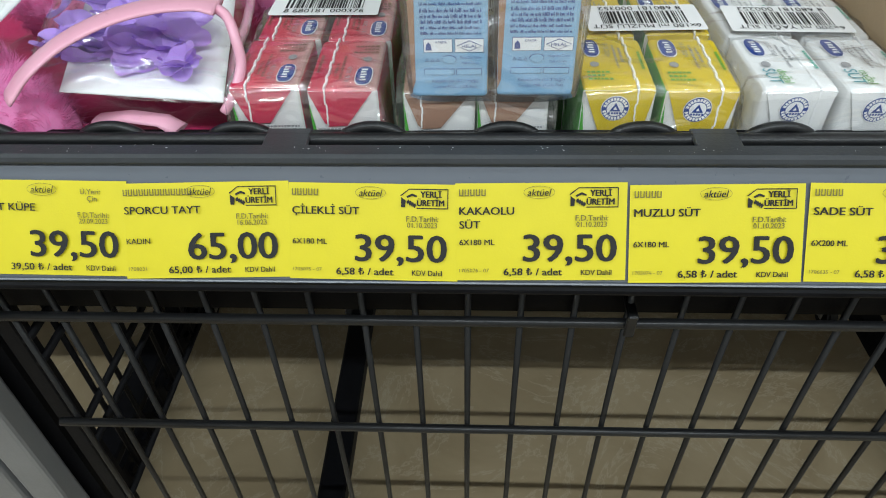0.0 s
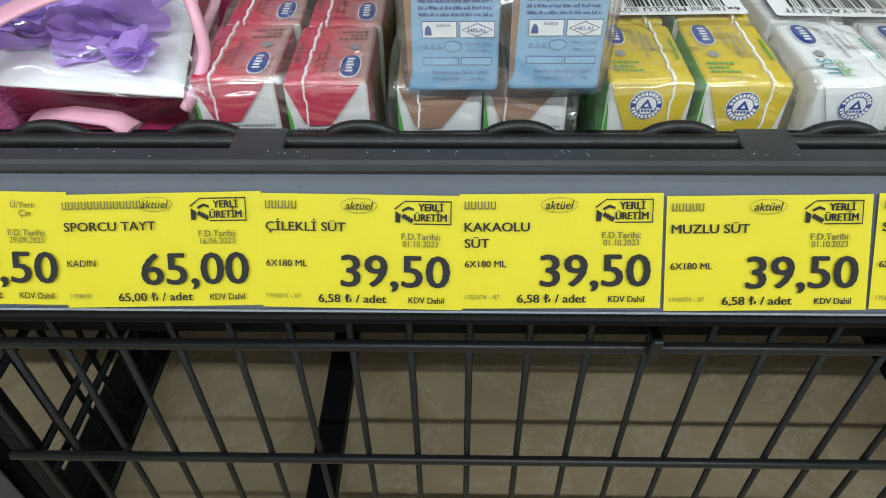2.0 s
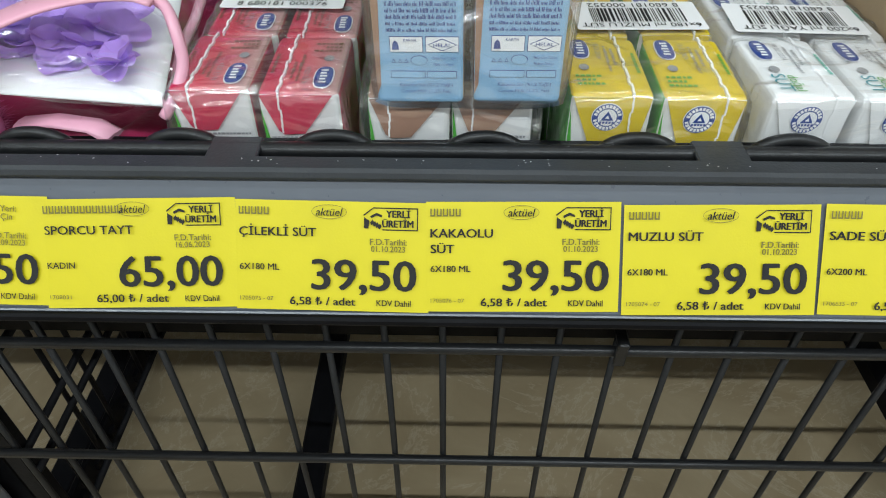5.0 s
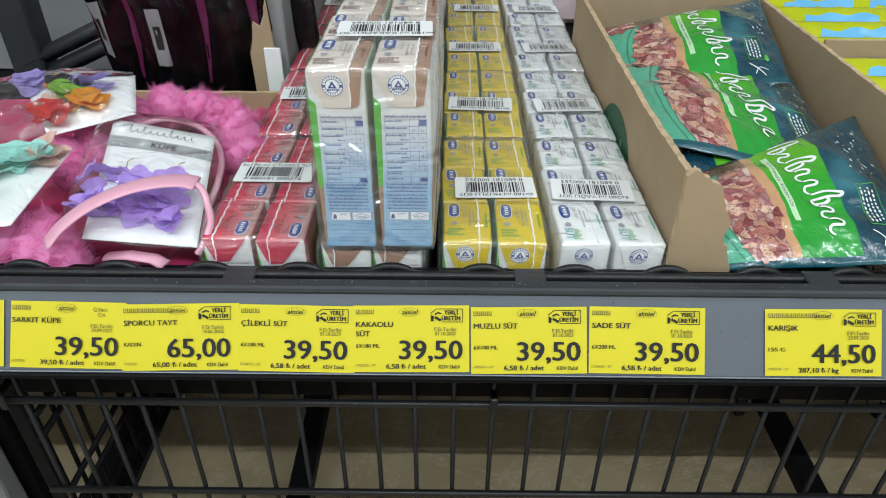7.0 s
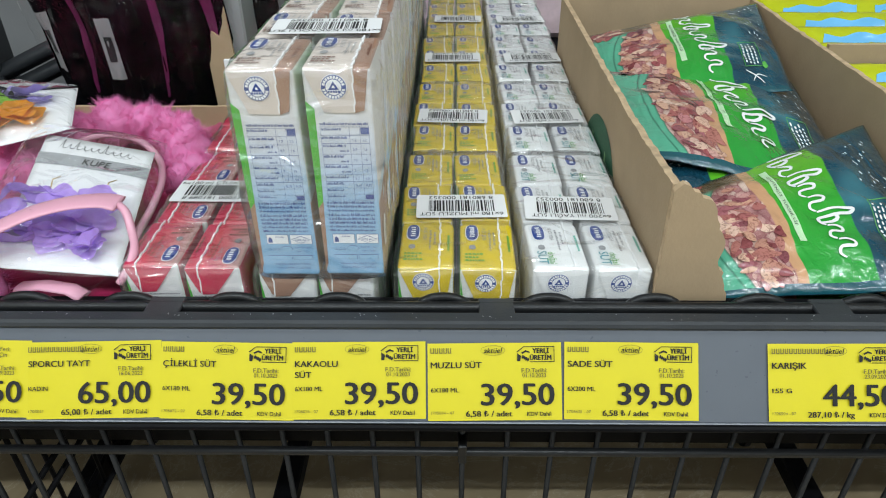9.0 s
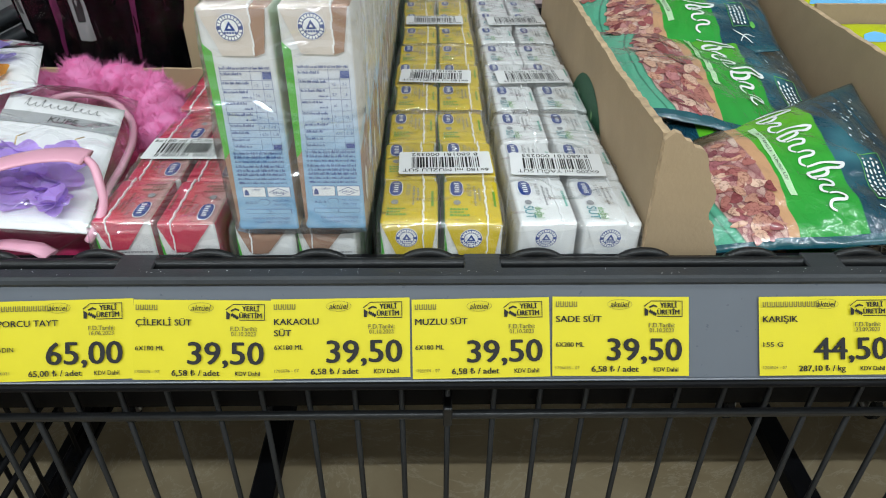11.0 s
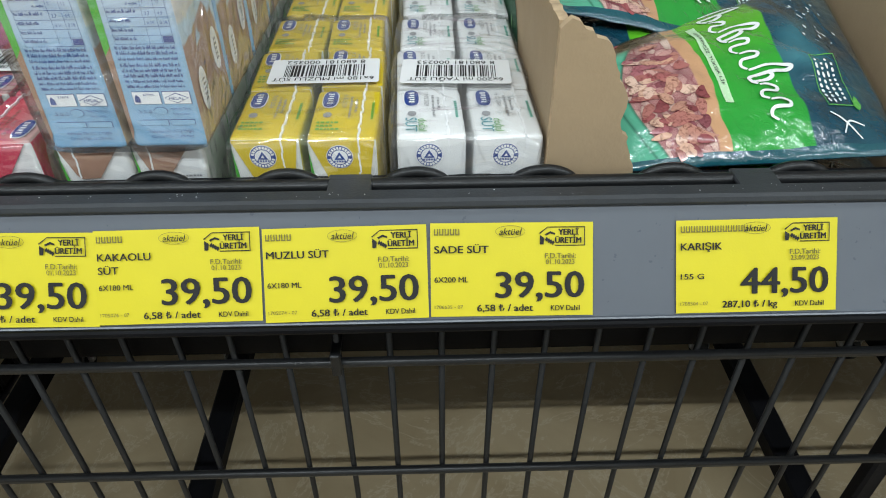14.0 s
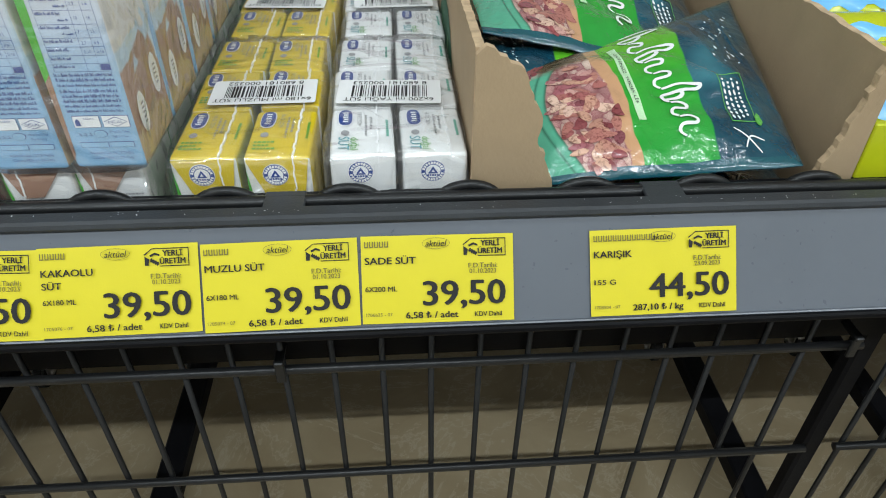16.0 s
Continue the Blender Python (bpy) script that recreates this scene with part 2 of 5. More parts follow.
# ---- display table: deck, price rail, wire front, side grid, base ----
table = thing("display_table", "dark grey wire promotion table with a price rail along its front", "display table")
XL, XR = -1.6, 1.7
P0 = Vector((0, 0.2072, 0.6954))
UP = Vector((0, 0.0226, 0.033)).normalized()
OUT = Vector((0, -UP.z, UP.y))


def on_rail(u, w=0.0):
    p = P0 + UP * u + OUT * w
    return (p.y, p.z)


bm = bmesh.new()
extrude_x(bm, [on_rail(0.0495, 0), on_rail(-0.0003, 0), on_rail(-0.0007, 0.0016), on_rail(-0.0014, 0.0018), on_rail(-0.0018, 0.0012), on_rail(-0.0020, -0.006), on_rail(0.0495, -0.004)], XL, XR)
part("price_rail", bm, "strip", table, "blue-grey plastic price strip")
bm = bmesh.new()
extrude_x(bm, [on_rail(-0.0017, 0.0020), on_rail(-0.0023, 0.0030), on_rail(-0.0036, 0.0034), on_rail(-0.0050, 0.0028), on_rail(-0.0058, 0.0012), on_rail(-0.0060, -0.006), on_rail(-0.0024, -0.006)], XL, XR)
part("rail_lip", bm, "black", table, "dark grey lip under the strip")
bm = bmesh.new()
y1, z1 = on_rail(0.0488, 0.0022)
extrude_x(bm, [(y1, z1), (y1 + 0.003, z1 - 0.003), (0.2560, z1 - 0.004), (0.2560, 0.7335), (0.2440, 0.7340), (0.2432, 0.7400), (0.2422, 0.7408), (y1 + 0.0022, 0.7408), (y1 + 0.0006, 0.7398), (y1 - 0.0002, 0.7380)], XL, XR)
part("rim", bm, "powder", table, "dark grey steel rim, lightly scratched")
bm = bmesh.new()
rod(bm, (XL, 0.2515, 0.7372), (XR, 0.2515, 0.7372), 0.0036, 12)
part("rim_wire", bm, "wire", table)
bm = bmesh.new()
rnd = random.Random(77)
for k in range(150):
    x, y, r = rnd.uniform(-0.5, 0.6), rnd.uniform(0.2362, 0.2420), rnd.uniform(0.00012, 0.00042)
    a = rnd.uniform(0, 6)
    bm.faces.new([bm.verts.new((x + r * rnd.uniform(0.5, 1.5) * math.cos(a + q), y + r * 0.7 * math.sin(a + q), 0.7411)) for q in (0, 1.3, 2.6, 4.1)])
tagged(part("dust", bm, "paper", table, "pale flecks of dust and worn paint"), kind="stuff")
# short tabs that hold the wire down
tab = bmesh.new()
box(tab, -0.0098, 0.0098, 0.2400, 0.2560, 0.7385, 0.74075, 0.0006)
tab = mesh_of("tab", tab, "powder")
for i in range(-8, 9):
    part("tab", tab, "powder", table, m=pose(-0.0798 + 0.1837 * i, 0, 0))
arch = bmesh.new()
pipe(arch, [(-0.0150 * math.cos(a), 0.0, 0.0092 * math.sin(a)) for a in [math.pi * k / 14 for k in range(15)]], 0.0026, 8, up=(0, 1, 0))
arch = mesh_of("wire_loop", arch, "wire")
for i in range(-22, 25):
    part("wire_loop", arch, "wire", table, m=pose(0.0157 + 0.0590 * i, 0.2560, 0.7322))
bm = bmesh.new()
box(bm, XL, XR, 0.268, 1.45, DECK - 0.016, DECK - 0.001, 0.001)
part("deck", bm, "black", table, "black steel deck")
# Added black plate: the dark see-through space under the rim made solid.
bm = bmesh.new()
box(bm, XL, XR, 0.2610, 0.2660, DECK - 0.02, 0.734, 0.0008)
part("dark_gap_plate", bm, "black", table)
# wire front
bar = bmesh.new()
rod(bar, (0, 0.2560, 0.16), (0, 0.2560, 0.69), 0.0019, 8)
bar = mesh_of("upright_wire", bar, "wire")
FX0, FX1 = -0.273, 0.440
for i in range(24):
    x = -0.2638 + 0.0292 * i
    if x < FX1:
        part("upright_wire", bar, "wire", table, m=pose(x, 0, 0))
    part("upright_wire", bar, "wire", table, m=pose(x + 0.735, 0, 0))
for z in (0.6200, 0.5152, 0.370, 0.230):
    for a, b in ((FX0, FX1), (FX0 + 0.735, FX1 + 0.735)):
        bm = bmesh.new()
        rod(bm, (a, 0.2512, z), (b, 0.2512, z), 0.0030, 10)
        part("cross_wire", bm, "wire", table)
for x in (-0.272, 0.0865, 0.431):
    bm = bmesh.new()
    box(bm, x - 0.0028, x + 0.0028, 0.2450, 0.2480, 0.6150, 0.6320, 0.0008)
    box(bm, x - 0.0028, x + 0.0028, 0.2440, 0.268, 0.6290, 0.6325, 0.0008)
    part("hook", bm, "wire", table)
    bm = bmesh.new()
    box(bm, x - 0.010, x + 0.010, 0.262, 0.300, 0.616, 0.645, 0.002)
    part("bracket", bm, "black", table)
# side grids with double cross wires, corner posts
for x in (-0.275, 0.462):
    bm = bmesh.new()
    box(bm, x - 0.012, x + 0.002, 0.262, 0.274, 0.0, 0.645, 0.002)
    part("corner_post", bm, "black", table)
    if x > 0:
        continue
    grid = bmesh.new()
    rod(grid, (x, 0, 0.385), (x, 0, 0.63), 0.0021, 6)
    grid = mesh_of("side_wire", grid, "black")
    for i in range(8):
        part("side_wire", grid, None, table, m=pose(0, 0.292 + 0.0285 * i, 0))
    for z in (0.584, 0.563, 0.492, 0.470, 0.392):
        bm = bmesh.new()
        rod(bm, (x + 0.003, 0.262, z), (x + 0.003, 0.95, z), 0.0028, 8)
        part("side_rod", bm, "black", table)
    bm = bmesh.new()
    box(bm, x - 0.012, x - 0.007, 0.276, 0.98, 0.376, 0.402, 0.001)
    for i in range(24):
        box(bm, x - 0.008, x - 0.0035, 0.285 + 0.029 * i, 0.293 + 0.029 * i, 0.384, 0.393)
    part("slotted_bar", bm, "black", table, "black slotted steel bar")
# grey end panels of the next unit
for x0, x1 in ((-0.345, -0.318), (-0.405, -0.352)):
    bm = bmesh.new()
    box(bm, x0, x1, 0.255, 0.275, 0.02, 0.655, 0.003, seg=2)
    part("end_panel", bm, "greypanel", table, "smooth grey painted end panel")
# Black sheet added behind the panels so that the gaps between them stay dark.
bm = bmesh.new()
box(bm, -0.41, -0.31, 0.280, 0.290, 0.02, 0.65)
part("dark_gap_backing", bm, "black", table)
# base bars and castors
for x in (-0.497, -0.177, 0.640, 0.905):
    bm = bmesh.new()
    box(bm, x - 0.018, x + 0.018, 0.24, 1.30, 0.052, 0.082, 0.003)
    part("base_bar", bm, "black", table, "black steel base bar")
    bm = bmesh.new()
    box(bm, x - 0.016, x + 0.016, 0.93, 0.965, 0.08, DECK - 0.015, 0.003)
    part("leg", bm, "black", table)
bm = bmesh.new()
box(bm, -1.2, 1.6, 0.925, 0.96, 0.055, 0.085, 0.003)
part("base_rail", bm, "black", table)
for x, y in ((-0.462, 0.815), (-0.205, 0.815), (0.612, 0.815), (0.878, 0.81)):
    bm = bmesh.new()
    out = bmesh.ops.create_cone(bm, cap_ends=True, segments=24, radius1=0.026, radius2=0.026, depth=0.018)
    bmesh.ops.rotate(bm, verts=out["verts"], cent=(0, 0, 0), matrix=Matrix.Rotation(radians(90), 3, "Y"))
    bmesh.ops.bevel(bm, geom=[e for e in bm.edges if e.calc_face_angle(0) > 1], offset=0.004, segments=2, affect="EDGES")
    wheel = part("castor_wheel", bm, "rubber", table, "black rubber castor wheel", m=pose(x, y, 0.0262))
    bm = bmesh.new()
    box(bm, -0.014, 0.014, -0.02, 0.02, 0.027, 0.032, 0.001)
    for s in (-1, 1):
        box(bm, s * 0.0125 - 0.0012, s * 0.0125 + 0.0012, -0.012, 0.012, -0.006, 0.028, 0.0005)
    rod(bm, (0, 0, 0.03), (0, 0, 0.040), 0.006, 10)
    rod(bm, (-0.016, 0, 0), (0.016, 0, 0), 0.0045, 10)
    part("castor_fork", bm, "steel", wheel, "bright zinc castor fork")

# ---- price tags ----
K = 0.0001073
TS = 0.0716 / 357
CAPS = max(v.co.y for v in text_mesh("H", 1.0, "ink").vertices)


def tag(x, u, turn, name, size_line, price, unit, code, brand_w, lines=1, extra=None, date="01.10.2023", home=True, w=0.0716, h=0.0412):
    """A yellow shelf tag; its writing is placed from its lower left corner."""
    rot = Matrix((Vector((1, 0, 0)), UP, OUT)).transposed().to_4x4()
    y, z = on_rail(u, 0.0008)
    t = thing("price_tag", "yellow paper price tag with black print on the price strip", "price tag", Matrix.Translation((x, y, z)) @ rot @ pose(0, 0, 0, 0, 0, turn), group="price tags")
    bm = bmesh.new()
    n = 10
    rows = [[bm.verts.new((w * i / n, h * j, 0.0007 * math.sin(i * 1.1 + x * 90) * (0.4 + j) * 0.4 + 0.0004)) for i in range(n + 1)] for j in (0, 1)]
    for i in range(n):
        bm.faces.new((rows[0][i], rows[0][i + 1], rows[1][i + 1], rows[1][i])).smooth = True
    part("sheet", bm, "yellow", t)

    def put(nm, words, x0, x1, base, cap, mat="ink", bold=0.0, slant=0.0):
        """Words between two places along the tag, on a base line, with a given height of capitals."""
        if not words:
            return
        key = (words, x0, x1, cap, mat, bold)
        if key not in TEXTS:
            src = text_mesh(words, 1.0, mat, 0.0, slant)
            lo, hi = min(v.co.x for v in src.vertices), max(v.co.x for v in src.vertices)
            fx, fy = ((x1 - x0) * TS - bold) / (hi - lo), cap * TS / CAPS
            bm = bmesh.new()
            for n in range(3 if bold else 1):
                first = len(bm.verts)
                bm.from_mesh(src)
                bm.verts.ensure_lookup_table()
                for v in bm.verts[first:]:
                    v.co = Vector(((v.co.x - lo) * fx + bold * n / 2, v.co.y * fy + (0.0, 0.22, 0.0)[n] * bold, 0.00006 * n))
            TEXTS[key] = mesh_of("words", bm, mat)
        part(nm, TEXTS[key], mat, t, m=pose(x0 * TS, base * TS, 0.00135))

    bm = bmesh.new()
    for i in range(max(2, int(brand_w / 22))):
        quad(bm, (8 + i * 11.6) * TS, (8 + i * 11.6 + 9.0) * TS, 179 * TS, 181.4 * TS, 0.00135)
        quad(bm, (8 + i * 11.6) * TS, (8 + i * 11.6 + 2.4) * TS, 181.4 * TS, 193 * TS, 0.00135)
        quad(bm, (8 + i * 11.6 + 6.6) * TS, (8 + i * 11.6 + 9.0) * TS, 181.4 * TS, 193 * TS, 0.00135)
    part("brand_bar", bm, "greyink", t)
    wide = {"KAKAOLU": 115, "ÇİLEKLİ SÜT": 143, "MUZLU SÜT": 136, "SADE SÜT": 119, "SPORCU TAYT": 166, "SARKIT KÜPE": 150, "KARIŞIK": 92}[name[0]]
    put("name", name[0], 8, 8 + wide, 140, 15.5, bold=0.00022)
    if len(name) > 1:
        put("name", name[1], 8, 52, 111, 15.5, bold=0.00022)
    put("amount", size_line, 8, 82 if len(size_line) > 5 else 60, 76, 11.5, bold=0.00012)
    put("price", price, 141, 337, 41, 56, bold=0.00080)
    put("unit_price", unit, 101 if len(unit) < 14 else 96, 224 if len(unit) < 14 else 232, 11.5, 14.5, bold=0.00022)
    put("tax_note", "KDV Dahil", 263, 327, 12, 11, bold=0.00010)
    put("code", code, 8, 70 if len(code) > 8 else 48, 18, 7.5, mat="greyink")
    put("date", "F.D.Tarihi:", 250, 318, 127, 11, mat="greyink", bold=0.00012)
    put("date", date, 252, 315, 114, 10.5, mat="greyink", bold=0.00006)
    put("campaign", "aktüel", 150, 200, 179, 14, bold=0.00008, slant=0.25)
    bm = bmesh.new()
    ring = [(1031 + 60 * math.cos(a), 110 + 24 * math.sin(a)) for a in [math.tau * k / 28 for k in range(28)]]
    for (a, b), (c, d) in zip(ring, ring[1:] + ring[:1]):
        p, q = Vector(((a - 705) * K, (458 - b) * K, 0.00135)), Vector(((c - 705) * K, (458 - d) * K, 0.00135))
        nrm = (q - p).cross(Vector((0, 0, 1))).normalized() * 0.00008
        bm.faces.new([bm.verts.new(v) for v in (p - nrm, q - nrm, q + nrm, p + nrm)])
    part("oval", bm, "greyink", t)
    if extra:
        put("origin", extra[0], 258, 302, 177, 11, mat="greyink", bold=0.00010)
        put("origin", extra[1], 272, 294, 162, 11, mat="greyink", bold=0.00010)
    if home:
        put("origin_line", "YERLİ", 279, 324, 178, 12.5, bold=0.00030)
        put("origin_line", "ÜRETİM", 272, 330, 160, 12.5, bold=0.00030)
        bm = bmesh.new()

        def shape(*pts):
            bm.faces.new([bm.verts.new((x * TS, y * TS, 0.00135)) for x, y in pts])
        shape((256, 194), (338, 194), (338, 196), (256, 196))
        shape((336, 156), (338, 156), (338, 194), (336, 194))
        shape((272, 154), (338, 154), (338, 156), (272, 156))
        shape((239, 180), (256, 194), (256, 196), (237, 182))
        shape((239, 157), (247, 157), (249, 171), (239, 178))
        shape((250, 180), (262, 186), (272, 182), (272, 178), (262, 181), (252, 176))
        for k in range(4):
            x, y = 250 + 4.6 * k, 168 - 2.6 * k
            shape((x, y), (x + 3.0, y - 5), (x + 7.5, y + 1), (x + 4.5, y + 6))
        part("origin_mark", bm, "ink", t)
    return t


tag(-0.2945, 0.0012, 0.3, ["SARKIT KÜPE"], "", "39,50", "39,50 ₺ / adet", "1707969", 110, extra=("Ü.Yeri:", "Çin"), date="29.09.2023", home=False)
tag(-0.2192, 0.0012, -0.6, ["SARKIT KÜPE"], "", "39,50", "39,50 ₺ / adet", "1707970", 110, extra=("Ü.Yeri:", "Çin"), date="29.09.2023", home=False)
tag(-0.1492, -0.0006, 1.3, ["SPORCU TAYT"], "KADIN", "65,00", "65,00 ₺ / adet", "1708031", 290, date="16.06.2023", w=0.0730)
tag(-0.0775, 0.0004, -0.7, ["ÇİLEKLİ SÜT"], "6X180 ML", "39,50", "6,58 ₺ / adet", "1705075 - 07", 110, w=0.0722)
tag(-0.0060, 0.0001, 0.6, ["KAKAOLU", "SÜT"], "6X180 ML", "39,50", "6,58 ₺ / adet", "1705076 - 07", 110)
tag(0.0668, -0.0003, 0.8, ["MUZLU SÜT"], "6X180 ML", "39,50", "6,58 ₺ / adet", "1705074 - 07", 110)
tag(0.1393, 0.0010, -0.4, ["SADE SÜT"], "6X200 ML", "39,50", "6,58 ₺ / adet", "1706635 - 07", 110)
tag(0.2481, 0.0003, 0.3, ["KARIŞIK"], "155 G", "44,50", "287,10 ₺ / kg", "1708504 - 07", 290, date="23.09.2023")

# ---- milk cartons ----
CW, CD, CH, XP = 0.0320, 0.0490, 0.1160, 0.0353
M["tealgreen"] = surface("teal green ink", (0.06, 0.40, 0.30), 0.5, 0.0, 0.05, 60, 0.0, 800)


def carton_front_material():
    N = Nodes("cocoa carton front")
    sep = N.n("ShaderNodeSeparateXYZ")
    N.link(N.coords(), sep.inputs[0])
    mr = N.n("ShaderNodeMapRange")
    mr.inputs["From Max"].default_value = CH
    N.link(sep.outputs["Z"], mr.inputs["Value"])
    col = ramp(N, mr.outputs["Result"], [(0.0, (0.24, 0.45, 0.66)), (0.36, (0.28, 0.48, 0.67)), (0.62, (0.58, 0.63, 0.71)), (0.8, (0.70, 0.69, 0.69))])
    N.link(col, N.bsdf.inputs["Base Color"])
    N.bsdf.inputs["Roughness"].default_value = 0.35
    return N.m


def carton_side_material(name, stops, wobble):
    """Side panel printed in layers from bottom to top, with a flowing edge."""
    N = Nodes(name)
    co = N.coords()
    ns = N.n("ShaderNodeTexNoise", Scale=34.0, Detail=2.0, Distortion=0.8)
    N.link(co, ns.inputs["Vector"])
    sep = N.n("ShaderNodeSeparateXYZ")
    N.link(co, sep.inputs[0])
    mr = N.n("ShaderNodeMapRange")
    mr.inputs["From Max"].default_value = CH
    N.link(sep.outputs["Z"], mr.inputs["Value"])
    mix = N.n("ShaderNodeMath")
    mix.operation = "MULTIPLY_ADD"
    mix.inputs[1].default_value, mix.inputs[2].default_value = wobble, -wobble / 2
    N.link(ns.outputs["Fac"], mix.inputs[0])
    add = N.n("ShaderNodeMath")
    N.link(mr.outputs["Result"], add.inputs[0])
    N.link(mix.outputs[0], add.inputs[1])
    N.link(ramp(N, add.outputs[0], stops), N.bsdf.inputs["Base Color"])
    N.bsdf.inputs["Roughness"].default_value = 0.35
    return N.m


def strawberry_top_material():
    """Deep red by the seam, fading to a greyed pink at the far edge."""
    N = Nodes("strawberry carton top")
    sep = N.n("ShaderNodeSeparateXYZ")
    ns = N.n("ShaderNodeTexNoise", Scale=60.0, Detail=3.0)
    co = N.coords()
    N.link(co, sep.inputs[0])
    N.link(co, ns.inputs["Vector"])
    mr = N.n("ShaderNodeMapRange")
    mr.inputs["From Min"].default_value, mr.inputs["From Max"].default_value = -CW / 2, CW / 4
    N.link(sep.outputs["X"], mr.inputs["Value"])
    add = N.n("ShaderNodeMath")
    add.operation = "MULTIPLY_ADD"
    add.inputs[1].default_value = 0.25
    N.link(ns.outputs["Fac"], add.inputs[0])
    N.link(mr.outputs["Result"], add.inputs[2])
    N.link(ramp(N, add.outputs[0], [(0.10, (0.50, 0.34, 0.31)), (0.45, (0.56, 0.21, 0.215)), (0.8, (0.60, 0.10, 0.13)), (1.1, (0.60, 0.04, 0.075))]), N.bsdf.inputs["Base Color"])
    N.bsdf.inputs["Roughness"].default_value = 0.35
    return N.m


M["pinkred"] = strawberry_top_material()
M["cocoafront"] = carton_front_material()
# Side colours are paled: the film's whitish veil is mixed into them.
M["cocoaside"] = carton_side_material("cocoa carton side", [(0.0, (0.46, 0.34, 0.20)), (0.12, (0.46, 0.34, 0.20)), (0.14, (0.33, 0.18, 0.12)), (0.38, (0.42, 0.26, 0.19)), (0.40, (0.50, 0.64, 0.74)), (0.46, (0.50, 0.64, 0.74)), (0.48, (0.70, 0.66, 0.61)), (1.0, (0.72, 0.69, 0.65))], 0.55)
M["cocoaleft"] = carton_side_material("cocoa carton green side", [(0.0, (0.10, 0.030, 0.015)), (0.42, (0.17, 0.055, 0.03)), (0.44, (0.05, 0.40, 0.03)), (1.0, (0.07, 0.44, 0.04))], 0.12)
FLAVOURS = {  # top, top beside the seam, ear, ear beside the seam, front, left, right, small print, sticker words, number
    "strawberry": ("pinkred", "red", "red", "red", "white", "red", "green", "brownlet", "6x180 ml ÇİLEKLİ SÜT", "8 680181 000376"),
    "cocoa": ("cream", "cocoa", "cream", "cocoa", "cocoafront", "cocoaleft", "cocoaside", "brownlet", "6x180 ml KAKAOLU SÜT", "8 680181 000369"),
    "cocoa_back": ("cream", "cocoa", "cocoa", "cocoa", "white", "cocoaside", "green", "brownlet", "6x180 ml KAKAOLU SÜT", "8 680181 000369"),
    "banana": ("mustard", "mustard", "mustard", "mustard", "white", "green", "mustard", "greenlet", "6x180 ml MUZLU SÜT", "8 680181 000352"),
    "plain": ("white", "white", "white", "white", "white", "white", "white", "tealgreen", "6x200 ml YAĞLI SÜT", "8 680181 000253"),
}


